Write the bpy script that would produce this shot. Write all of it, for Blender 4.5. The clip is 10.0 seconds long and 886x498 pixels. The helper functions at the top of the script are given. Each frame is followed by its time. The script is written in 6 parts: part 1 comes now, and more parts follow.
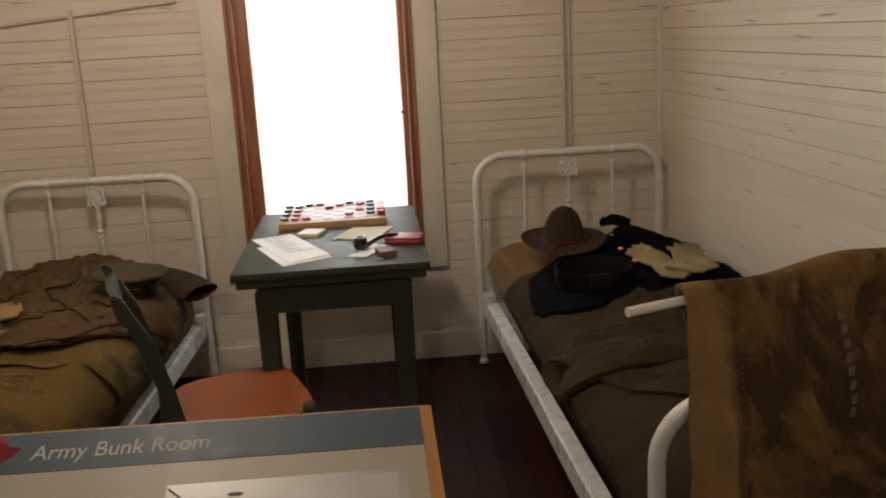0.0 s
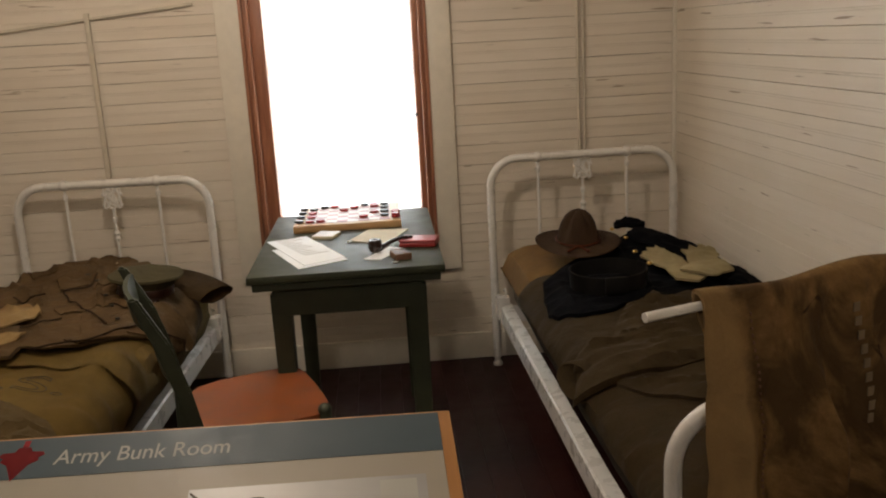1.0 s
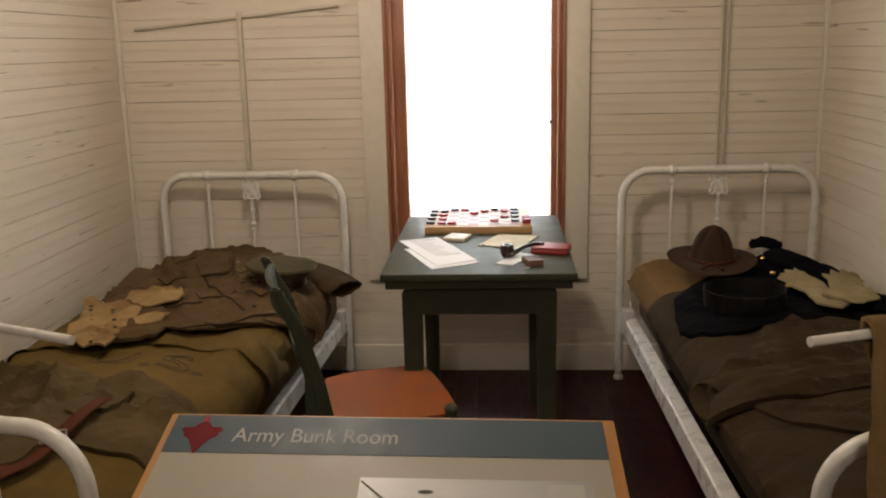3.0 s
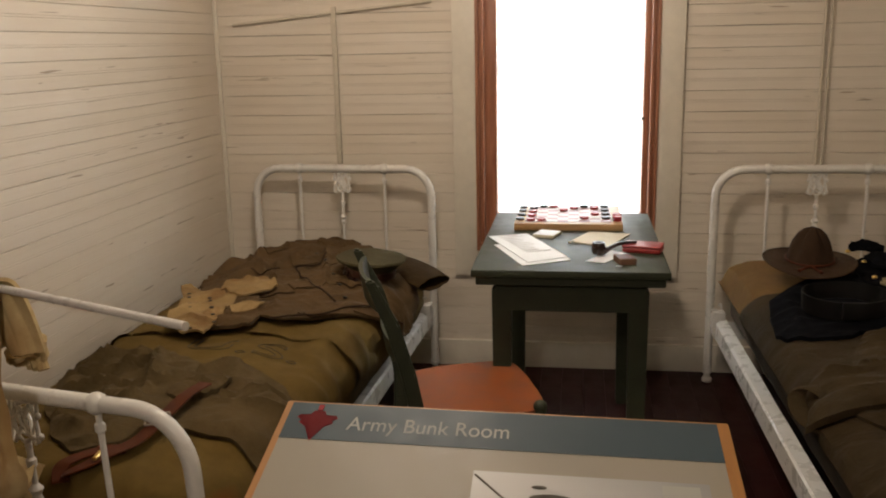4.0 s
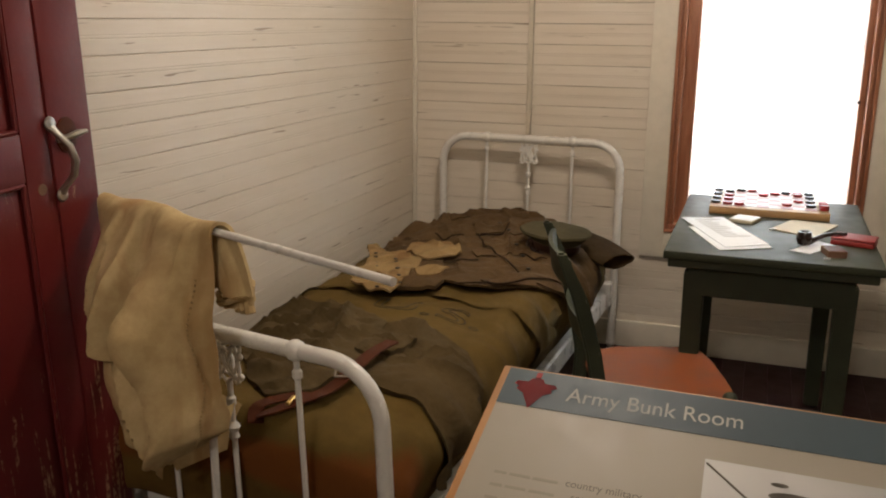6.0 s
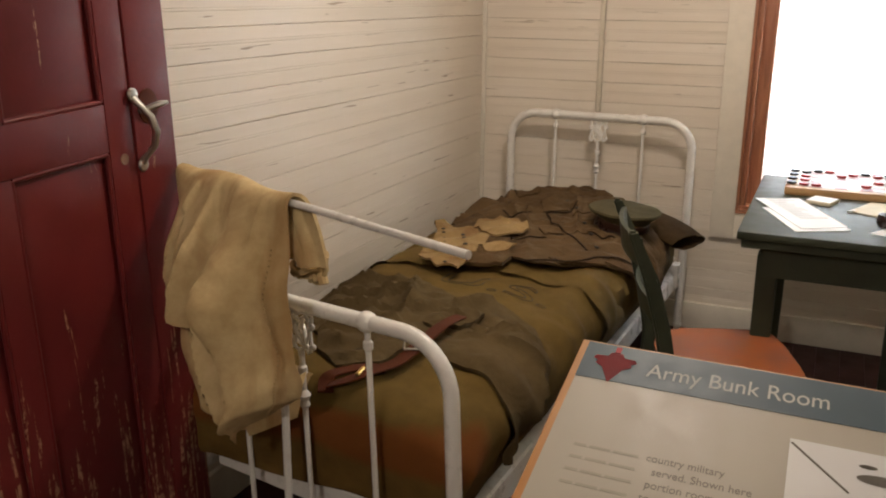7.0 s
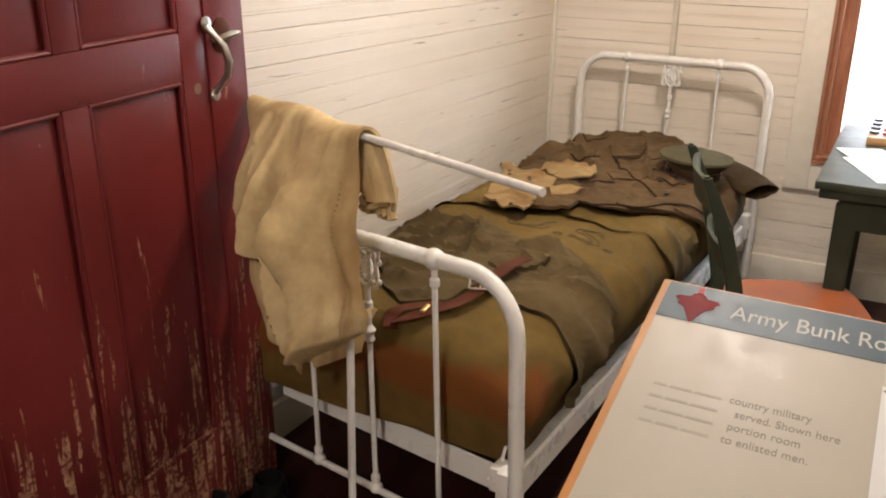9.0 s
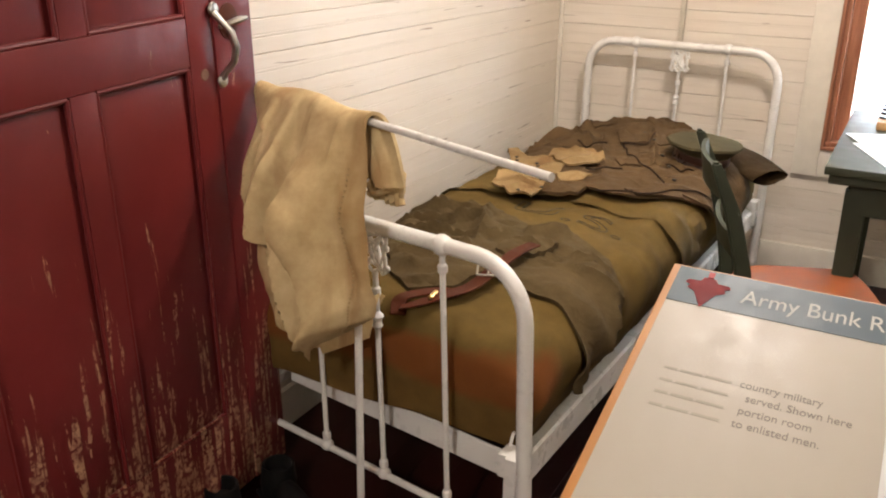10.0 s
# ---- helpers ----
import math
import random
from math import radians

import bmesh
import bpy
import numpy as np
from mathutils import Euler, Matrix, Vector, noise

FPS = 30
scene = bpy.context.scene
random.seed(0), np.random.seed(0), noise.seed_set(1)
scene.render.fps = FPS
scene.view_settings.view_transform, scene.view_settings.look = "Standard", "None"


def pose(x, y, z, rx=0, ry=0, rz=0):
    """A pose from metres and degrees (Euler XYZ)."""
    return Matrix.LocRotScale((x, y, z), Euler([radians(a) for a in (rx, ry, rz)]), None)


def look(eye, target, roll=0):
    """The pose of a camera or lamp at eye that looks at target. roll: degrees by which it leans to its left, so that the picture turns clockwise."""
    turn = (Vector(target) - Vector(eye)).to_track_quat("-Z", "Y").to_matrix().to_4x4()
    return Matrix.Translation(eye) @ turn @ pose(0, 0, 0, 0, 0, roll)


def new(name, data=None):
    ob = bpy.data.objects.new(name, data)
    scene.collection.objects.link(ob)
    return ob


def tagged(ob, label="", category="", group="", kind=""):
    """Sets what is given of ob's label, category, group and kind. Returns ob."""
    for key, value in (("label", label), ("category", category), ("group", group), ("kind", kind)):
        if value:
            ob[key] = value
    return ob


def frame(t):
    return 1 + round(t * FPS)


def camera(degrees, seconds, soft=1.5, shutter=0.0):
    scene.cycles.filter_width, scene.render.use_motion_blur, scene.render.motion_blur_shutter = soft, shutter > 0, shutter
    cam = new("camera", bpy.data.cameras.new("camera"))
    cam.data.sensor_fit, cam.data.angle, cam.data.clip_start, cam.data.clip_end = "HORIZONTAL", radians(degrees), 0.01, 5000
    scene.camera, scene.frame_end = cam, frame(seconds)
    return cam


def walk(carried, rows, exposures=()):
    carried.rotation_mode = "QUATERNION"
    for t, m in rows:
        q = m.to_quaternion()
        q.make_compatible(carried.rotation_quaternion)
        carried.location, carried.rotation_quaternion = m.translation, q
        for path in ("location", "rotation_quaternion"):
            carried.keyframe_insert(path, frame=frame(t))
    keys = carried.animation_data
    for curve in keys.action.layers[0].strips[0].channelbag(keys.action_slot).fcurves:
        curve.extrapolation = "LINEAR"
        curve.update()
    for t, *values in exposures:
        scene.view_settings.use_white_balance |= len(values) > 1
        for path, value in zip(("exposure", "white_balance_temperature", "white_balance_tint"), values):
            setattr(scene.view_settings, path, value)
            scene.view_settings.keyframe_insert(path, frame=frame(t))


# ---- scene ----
cam = camera(52.2, 10.0, soft=2.0)

# ---- camera path ----
PATH = [
    (0, (0.136, 0.383, 1.404), (0.281, 2.323, 0.94), -3.1),
    (0.5, (0.136, 0.381, 1.408), (0.283, 2.32, 0.942), -3.3),
    (1, (0.129, 0.38, 1.412), (0.247, 2.322, 0.951), -3.2),
    (1.5, (0.121, 0.377, 1.414), (0.224, 2.323, 0.964), -2.9),
    (2, (0.103, 0.376, 1.413), (0.159, 2.325, 0.969), -2.1),
    (2.5, (0.078, 0.378, 1.413), (0.045, 2.329, 0.974), -1.5),
    (4, (0.015, 0.366, 1.416), (-0.276, 2.294, 0.97), -1.2),
    (4.5, (-0.008, 0.386, 1.409), (-0.393, 2.297, 0.962), -0.8),
    (5, (-0.026, 0.387, 1.406), (-0.502, 2.275, 0.949), -0.2),
    (5.5, (-0.048, 0.388, 1.4), (-0.609, 2.248, 0.924), 0.3),
    (7, (-0.085, 0.374, 1.387), (-0.843, 2.143, 0.843), 0.6),
    (7.5, (-0.092, 0.373, 1.382), (-0.889, 2.115, 0.809), 0.8),
    (8, (-0.099, 0.379, 1.374), (-0.924, 2.097, 0.768), 1.0),
    (8.5, (-0.107, 0.38, 1.368), (-0.946, 2.082, 0.735), 1.2),
    (9, (-0.111, 0.377, 1.366), (-0.967, 2.06, 0.706), 1.3),
    (9.5, (-0.113, 0.377, 1.363), (-0.974, 2.052, 0.689), 1.1),
    (10, (-0.114, 0.377, 1.362), (-0.978, 2.045, 0.676), 1.1),
]

EXPOSURES = [(0.0, -0.6, 6750, 11), (1.0, -0.5, 6750, 11), (2.5, -0.35, 6750, 11), (4.5, -0.35, 6700, 11), (5.7, -0.32, 6600, 11), (7.0, 0.02, 6400, 12), (7.5, 0.2, 6300, 12), (9.0, 0.80, 6100, 12.5), (10.0, 0.96, 6050, 12.5)]
walk(cam, [(t, look(eye, target, roll)) for t, eye, target, roll in PATH], EXPOSURES)

# ---- world and lights ----
world = bpy.data.worlds.new("daylight")
scene.world = world
world.use_nodes = True
sky = world.node_tree.nodes.new("ShaderNodeTexSky")
sky.sky_type, sky.sun_disc = "NISHITA", False
sky.sun_elevation, sky.sun_rotation = radians(40), radians(20)
world.node_tree.links.new(sky.outputs[0], world.node_tree.nodes["Background"].inputs[0])
world.node_tree.nodes["Background"].inputs[1].default_value = 0.1


def lamp(name, kind, energy, m, colour=(1, 1, 1), **more):
    data = bpy.data.lights.new(name, kind)
    data.energy, data.color = energy, colour
    if kind == "AREA":
        data.shape, data.size, data.size_y = "RECTANGLE", more["size"], more["size_y"]
    if kind == "POINT":
        data.shadow_soft_size = 0.09
    if kind == "SUN":
        data.angle = more["angle"]
    ob = new(name, data)
    ob.matrix_world = m
    return ob


lamp("sun", "SUN", 2.5, look((1.2, 8.0, 5.0), (0, 4.2, 1.2)), (1, 0.95, 0.88), angle=radians(0.5))
lamp("window_daylight", "AREA", 48, pose(-0.03, 4.62, 1.25, -90, 0, 0), (0.84, 0.93, 1.0), size=0.5, size_y=1.3)
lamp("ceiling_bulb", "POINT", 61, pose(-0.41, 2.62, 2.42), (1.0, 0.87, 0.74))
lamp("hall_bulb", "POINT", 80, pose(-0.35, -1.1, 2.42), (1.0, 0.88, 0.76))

# ---- materials ----


class Nodes:
    """A short hand for node trees."""

    def __init__(self, name):
        self.mat = bpy.data.materials.new(name)
        self.mat.use_nodes = True
        self.tree = self.mat.node_tree
        self.bsdf = self.tree.nodes["Principled BSDF"]
        self.coord = self.add("ShaderNodeTexCoord").outputs["Object"]

    def add(self, kind, inputs=(), operation="", blend=""):
        node = self.tree.nodes.new(kind)
        if operation:
            node.operation = operation
        if blend:
            node.data_type, node.blend_type = "RGBA", blend
        for key, value in dict(inputs).items():
            self.put(node.inputs[key], value)
        return node

    def put(self, socket, value):
        if isinstance(value, bpy.types.NodeSocket):
            self.tree.links.new(value, socket)
        else:
            socket.default_value = value

    def scaled(self, x, y, z, source=None):
        return self.add("ShaderNodeMapping", {"Vector": source or self.coord, "Scale": (x, y, z)}).outputs[0]

    def noise(self, scale, detail=6, rough=0.6, vector=None, warp=0.0):
        return self.add("ShaderNodeTexNoise", {"Vector": vector or self.coord, "Scale": scale, "Detail": detail,
                                               "Roughness": rough, "Distortion": warp}).outputs["Fac"]

    def ramp(self, fac, *stops):
        node = self.add("ShaderNodeValToRGB", {"Fac": fac})
        bands = node.color_ramp.elements
        while len(bands) < len(stops):
            bands.new(0.5)
        for band, (at, colour) in zip(bands, stops):
            band.position = at
            band.color = (*colour, 1) if isinstance(colour, tuple) else (colour, colour, colour, 1)
        return node.outputs[0]

    def mix(self, fac, a, b, blend="MIX"):
        node = self.add("ShaderNodeMix", blend=blend)
        self.put(node.inputs[0], fac)
        for socket, value in ((node.inputs[6], a), (node.inputs[7], b)):
            self.put(socket, (*value, 1) if isinstance(value, tuple) and len(value) == 3 else value)
        return node.outputs[2]

    def maths(self, op, a, b=0.0):
        return self.add("ShaderNodeMath", {0: a, 1: b}, operation=op).outputs[0]

    def axis(self, which):
        return self.add("ShaderNodeSeparateXYZ", {0: self.coord}).outputs[which]

    def piece(self):
        return self.add("ShaderNodeObjectInfo").outputs["Random"]

    def done(self, colour, rough=0.6, bump=None, strength=0.3, distance=0.004, **more):
        self.put(self.bsdf.inputs["Base Color"], (*colour, 1) if isinstance(colour, tuple) and len(colour) == 3 else colour)
        self.put(self.bsdf.inputs["Roughness"], rough)
        for key, value in more.items():
            self.put(self.bsdf.inputs[key.replace("_", " ")], value)
        if bump is not None:
            node = self.add("ShaderNodeBump", {"Height": bump, "Strength": strength, "Distance": distance})
            self.put(self.bsdf.inputs["Normal"], node.outputs[0])
        return self.mat


def plain(name, colour, rough=0.5, metal=0.0, vary=0.25, scale=30.0, bump=0.12):
    """A surface of one colour with a little mottling at two scales and a fine relief."""
    n = Nodes(name)
    fine, broad = n.noise(scale), n.noise(scale / 7, 3)
    dark = tuple(c * (1 - vary) for c in colour)
    light = tuple(min(1, c * (1 + vary * 0.6)) for c in colour)
    tone = n.ramp(n.maths("ADD", n.maths("MULTIPLY", fine, 0.5), n.maths("MULTIPLY", broad, 0.5)), (0.3, dark), (0.7, light))
    return n.done(tone, n.ramp(fine, (0.3, max(0, rough - 0.08)), (0.7, min(1, rough + 0.08))), fine, bump, 0.002, Metallic=metal)


def white_paint(name, along):
    """Old off-white gloss paint on boards, worn through along the grain in short dark scars."""
    n = Nodes(name)
    shift = n.maths("MULTIPLY", n.piece(), 37.0)
    place = n.add("ShaderNodeVectorMath", {0: n.coord, 1: n.add("ShaderNodeCombineXYZ", {"X": shift, "Y": shift, "Z": shift}).outputs[0]}).outputs[0]
    stretch = (3, 55, 55) if along == "x" else (55, 3, 55)
    grain = n.noise(1.0, 8, 0.65, n.scaled(*stretch, place))
    broad = n.noise(1.6, 4, 0.55, place)
    scars = n.noise(1.0, 3, 0.5, n.scaled(*[c * 1.25 for c in stretch], place), 0.4)
    base = n.mix(n.ramp(broad, (0.35, 0.0), (0.7, 1.0)), (0.60, 0.535, 0.445), (0.65, 0.595, 0.515))
    base = n.mix(n.ramp(grain, (0.35, 0.25), (0.6, 0.0)), base, (0.49, 0.42, 0.325))
    worn = n.ramp(scars, (0.70, 0.0), (0.722, 1.0))
    base = n.mix(n.maths("MULTIPLY", worn, 0.85), base, (0.20, 0.145, 0.095))
    base = n.mix(n.maths("MULTIPLY", n.piece(), 0.16), base, (0.53, 0.465, 0.36))
    relief = n.maths("SUBTRACT", grain, n.maths("MULTIPLY", worn, 1.2))
    return n.done(base, n.ramp(grain, (0.3, 0.34), (0.7, 0.52)), relief, 0.25, 0.002)


def stained_wood(name, dark, light, rough=0.3, along="z"):
    n = Nodes(name)
    stretch = {"x": (4, 60, 60), "y": (60, 4, 60), "z": (60, 60, 4)}[along]
    grain = n.noise(1.0, 8, 0.65, n.scaled(*stretch), 0.6)
    broad = n.noise(5.0, 3)
    tone = n.mix(n.ramp(broad, (0.3, 0.0), (0.7, 0.35)), n.ramp(grain, (0.3, dark), (0.7, light)), dark)
    return n.done(tone, n.ramp(grain, (0.3, rough - 0.06), (0.7, rough + 0.12)), grain, 0.2, 0.002)


def floor_paint():
    n = Nodes("dark red floor paint")
    grain = n.noise(1.0, 7, 0.65, n.scaled(40, 3, 40), 0.3)
    broad = n.noise(2.2, 5, 0.6)
    tone = n.mix(n.ramp(broad, (0.3, 0.0), (0.75, 0.6)), (0.016, 0.0034, 0.0023), (0.029, 0.0056, 0.0038))
    tone = n.mix(n.maths("MULTIPLY", n.piece(), 0.25), tone, (0.028, 0.008, 0.006))
    tone = n.mix(n.ramp(grain, (0.64, 0.0), (0.78, 0.2)), tone, (0.07, 0.03, 0.02))
    return n.done(tone, n.ramp(n.noise(9), (0.3, 0.30), (0.75, 0.5)), grain, 0.12, 0.002, Specular_IOR_Level=0.14)


def door_paint():
    """Dark red gloss paint, rubbed down to pale wood in streaks low on the door, with a few chips above."""
    n = Nodes("worn dark red door paint")
    streak = n.noise(1.0, 5, 0.62, n.scaled(30, 52, 4.2), 0.5)
    fleck = n.noise(1.0, 2, 0.5, n.scaled(30, 26, 12), 0.4)
    low = n.ramp(n.axis(2), (0.12, 0.14), (0.80, 0.0))
    worn = n.ramp(n.maths("ADD", streak, n.maths("MULTIPLY", low, 1.55)), (0.672, 0.0), (0.70, 1.0))
    chips = n.ramp(fleck, (0.755, 0.0), (0.765, 1.0))
    broad = n.noise(2.5, 4)
    red = n.mix(n.ramp(broad, (0.3, 0.0), (0.7, 1.0)), (0.082, 0.0090, 0.0092), (0.118, 0.0145, 0.014))
    wood = n.ramp(n.noise(30), (0.3, (0.20, 0.10, 0.06)), (0.7, (0.42, 0.26, 0.15)))
    bare = n.maths("MAXIMUM", n.maths("MULTIPLY", worn, n.ramp(n.noise(70, 3), (0.42, 0.0), (0.55, 0.9))), n.maths("MULTIPLY", chips, 0.9))
    return n.done(n.mix(bare, red, wood), n.ramp(n.noise(14), (0.3, 0.34), (0.7, 0.5)), n.maths("SUBTRACT", n.noise(60), n.maths("MULTIPLY", bare, 0.8)), 0.22, 0.002, Specular_IOR_Level=0.25)


def wool(name, dark, light, stain=None, rough=0.95, weave=900.0):
    """Felted woollen or canvas cloth: fibre noise, worn patches and an optional stain colour."""
    n = Nodes(name)
    broad, mid, fibre = n.noise(3.2, 5, 0.6), n.noise(17, 5, 0.65), n.noise(weave, 2)
    tone = n.ramp(n.maths("ADD", n.maths("MULTIPLY", broad, 0.6), n.maths("MULTIPLY", mid, 0.4)), (0.36, dark), (0.64, light))
    tone = n.mix(n.ramp(fibre, (0.3, 0.3), (0.7, 0.0)), tone, tuple(c * 0.55 for c in dark))
    if stain:
        tone = n.mix(n.ramp(n.noise(4.5, 4, 0.65, None, 0.6), (0.50, 0.0), (0.63, 0.85)), tone, stain)
    crumple = n.maths("ABSOLUTE", n.maths("SUBTRACT", n.noise(11, 4, 0.55, None, 0.8), 0.5))
    relief = n.maths("ADD", n.maths("MULTIPLY", fibre, 0.10), n.maths("SUBTRACT", n.maths("MULTIPLY", mid, 0.25), n.maths("MULTIPLY", crumple, 2.2)))
    mat = n.done(tone, rough, relief, 0.55, 0.008)
    n.bsdf.inputs["Specular IOR Level"].default_value = 0.15
    return mat


def enamel():
    """White enamel on iron, yellowed, chipped here and there."""
    n = Nodes("white enamel paint")
    chip = n.ramp(n.noise(38, 3, 0.5), (0.775, 0.0), (0.79, 1.0))
    tone = n.mix(n.ramp(n.noise(6), (0.35, 0.0), (0.7, 1.0)), (0.66, 0.645, 0.61), (0.62, 0.60, 0.555))
    tone = n.mix(chip, tone, (0.12, 0.08, 0.06))
    return n.done(tone, n.ramp(n.noise(20), (0.3, 0.22), (0.7, 0.38)), n.maths("SUBTRACT", n.maths("MULTIPLY", n.noise(45), 0.4), chip), 0.08, 0.002)


M_BOARD_X, M_BOARD_Y = white_paint("old white wall paint", "x"), white_paint("old white side wall paint", "y")
M_TRIM = plain("white trim paint", (0.63, 0.585, 0.495), 0.42, vary=0.1)
M_DUSTY = plain("dusty grey-white paint", (0.50, 0.45, 0.36), 0.6, vary=0.2)
M_CEIL = plain("white ceiling paint", (0.58, 0.54, 0.46), 0.7, vary=0.06)
M_FRAME = stained_wood("varnished reddish window wood", (0.20, 0.075, 0.038), (0.40, 0.18, 0.10), 0.34)
M_FLOOR = floor_paint()
M_DOOR = door_paint()
M_ENAMEL = enamel()
M_GREEN = plain("dark green furniture paint", (0.036, 0.042, 0.024), 0.55, vary=0.35, scale=14)
M_GREEN.node_tree.nodes["Principled BSDF"].inputs["Specular IOR Level"].default_value = 0.3
M_SEAT = plain("orange varnished plywood", (0.24, 0.060, 0.009), 0.55, vary=0.55, scale=9)
M_STEEL = plain("tarnished steel", (0.42, 0.40, 0.36), 0.34, 1.0)
M_BRASS = plain("worn brass", (0.62, 0.42, 0.14), 0.3, 1.0)
M_DARKIRON = plain("dark spring steel", (0.05, 0.045, 0.04), 0.5, 0.7)
M_GAP = plain("dusty dark backing", (0.10, 0.075, 0.05), 0.9)
M_GLASS = Nodes("window glass").done((0.95, 0.97, 0.96), 0.02, Transmission_Weight=1.0, IOR=1.45)


def blind_cloth():
    n = Nodes("pleated white blind cloth")
    out = n.tree.nodes["Material Output"]
    n.tree.nodes.remove(n.bsdf)
    tone = n.ramp(n.noise(40), (0.3, (0.86, 0.87, 0.86)), (0.7, (0.92, 0.92, 0.91)))
    through_ = n.add("ShaderNodeBsdfTranslucent", {"Color": tone})
    front = n.add("ShaderNodeBsdfDiffuse", {"Color": tone})
    both = n.add("ShaderNodeMixShader", {0: 0.55, 1: front.outputs[0], 2: through_.outputs[0]})
    n.tree.links.new(both.outputs[0], out.inputs[0])
    return n.mat


M_BLIND = blind_cloth()

# ---- mesh helpers ----


def bm_new():
    return bmesh.new()


def box(bm, lo, hi, bevel=0.0, seg=1, m=None):
    """A box between two corners, with bevelled edges, set by the matrix m."""
    lo, hi = Vector(lo), Vector(hi)
    made = bmesh.ops.create_cube(bm, size=1.0)["verts"]
    bmesh.ops.transform(bm, verts=made, matrix=Matrix.Translation((lo + hi) / 2) @ Matrix.Diagonal((*(hi - lo), 1)))
    if bevel:
        edges = list({e for v in made for e in v.link_edges})
        made = bmesh.ops.bevel(bm, geom=edges, offset=bevel, segments=seg, affect="EDGES", profile=0.6)["verts"] 
    if m is not None:
        bmesh.ops.transform(bm, verts=list({v for v in made}), matrix=m)
    return bm


def tube(bm, path, radius, sides=12, cap=True):
    """A round bar along a path of points; radius may be a number or one for each point."""
    path = [Vector(p) for p in path]
    radii = radius if isinstance(radius, (list, tuple)) else [radius] * len(path)
    rings, side = [], None
    for i, p in enumerate(path):
        way = (path[min(i + 1, len(path) - 1)] - path[max(i - 1, 0)]).normalized()
        if side is None:
            side = way.orthogonal().normalized()
        side = (side - way * side.dot(way)).normalized()
        up = way.cross(side)
        rings.append([bm.verts.new(p + radii[i] * (math.cos(a) * side + math.sin(a) * up)) for a in [2 * math.pi * k / sides for k in range(sides)]])
    for a, b in zip(rings, rings[1:]):
        for k in range(sides):
            bm.faces.new((a[k], a[(k + 1) % sides], b[(k + 1) % sides], b[k]))
    if cap:
        bm.faces.new(rings[0][::-1]), bm.faces.new(rings[-1])
    return bm


def lathe(bm, profile, centre=(0, 0, 0), sides=24, squash=(1, 1)):
    """A turned form from (radius, height) pairs about the upright through centre."""
    cx, cy, cz = centre
    rings = []
    for r, z in profile:
        rings.append([bm.verts.new((cx + max(r, 1e-4) * squash[0] * math.cos(2 * math.pi * k / sides), cy + max(r, 1e-4) * squash[1] * math.sin(2 * math.pi * k / sides), cz + z)) for k in range(sides)])
    for a, b in zip(rings, rings[1:]):
        for k in range(sides):
            bm.faces.new((a[k], a[(k + 1) % sides], b[(k + 1) % sides], b[k]))
    bm.faces.new(rings[0][::-1]), bm.faces.new(rings[-1])
    return bm


def knob(bm, centre, r, stretch=1.0):
    made = bmesh.ops.create_uvsphere(bm, u_segments=12, v_segments=8, radius=r)["verts"]
    bmesh.ops.transform(bm, verts=made, matrix=Matrix.Translation(centre) @ Matrix.Diagonal((1, 1, stretch, 1)))
    return bm


def finish(bm, name, material, smooth=30):
    mesh = bpy.data.meshes.new(name)
    bmesh.ops.recalc_face_normals(bm, faces=bm.faces[:])
    bm.to_mesh(mesh)
    bm.free()
    mesh.materials.append(material)
    if smooth:
        mesh.shade_smooth()
        mesh.set_sharp_from_angle(angle=radians(smooth))
    return mesh


def part(name, bm, material, parent, label="", smooth=30):
    """Links a bmesh as one mesh object under a thing or a part."""
    ob = new(name, finish(bm, name, material, smooth))
    ob.parent = parent
    if label:
        ob["label"] = label
    return ob


def thing(name, m, label, category, group="", kind=""):
    ob = new(name)
    ob.empty_display_size = 0.1
    ob.matrix_world = m
    return tagged(ob, label, category, group, kind)


def solid(name, bm, material, m, label, category="", group="", kind="", smooth=30):
    """A thing that is one mesh."""
    ob = new(name, finish(bm, name, material, smooth))
    ob.matrix_world = m
    return tagged(ob, label, category, group, kind)


# ---- the room ----
XL, XR, YB, YF, ZC = -1.54, 1.39, 4.2, -3.0, 2.6
WX0, WX1, WZ0, WZ1 = -0.41, 0.342, 0.53, 2.05   # window opening

bm = box(bm_new(), (XL - 0.2, YF - 0.2, -0.12), (XR + 0.2, YB + 0.2, -0.018))
floor = solid("floor", bm, M_GAP, pose(0, 0, 0), "dark red painted board floor, worn and glossy", "floor", kind="structure")
bm = box(bm_new(), (XL - 0.2, YF - 0.2, ZC), (XR + 0.2, YB + 0.2, ZC + 0.12))
solid("ceiling", bm, M_CEIL, pose(0, 0, 0), "plain white painted ceiling", "ceiling", kind="structure")

# the back wall stands round the window opening
bm = bm_new()
for lo, hi in (((XL - 0.2, -0.0), (WX0, ZC)), ((WX1, -0.0), (XR + 0.2, ZC)), ((WX0, -0.0), (WX1, WZ0)), ((WX0, WZ1), (WX1, ZC))):
    box(bm, (lo[0], YB + 0.014, lo[1]), (hi[0], YB + 0.17, hi[1]))
wall_north = solid("wall_north", bm, M_GAP, pose(0, 0, 0), "off-white beaded board wall with worn paint", "wall", kind="structure")
wall_west = solid("wall_west", box(bm_new(), (XL - 0.2, YF, 0), (XL - 0.014, YB + 0.014, ZC)), M_GAP, pose(0, 0, 0), "off-white beaded board wall, paint worn through in scars", "wall", kind="structure")
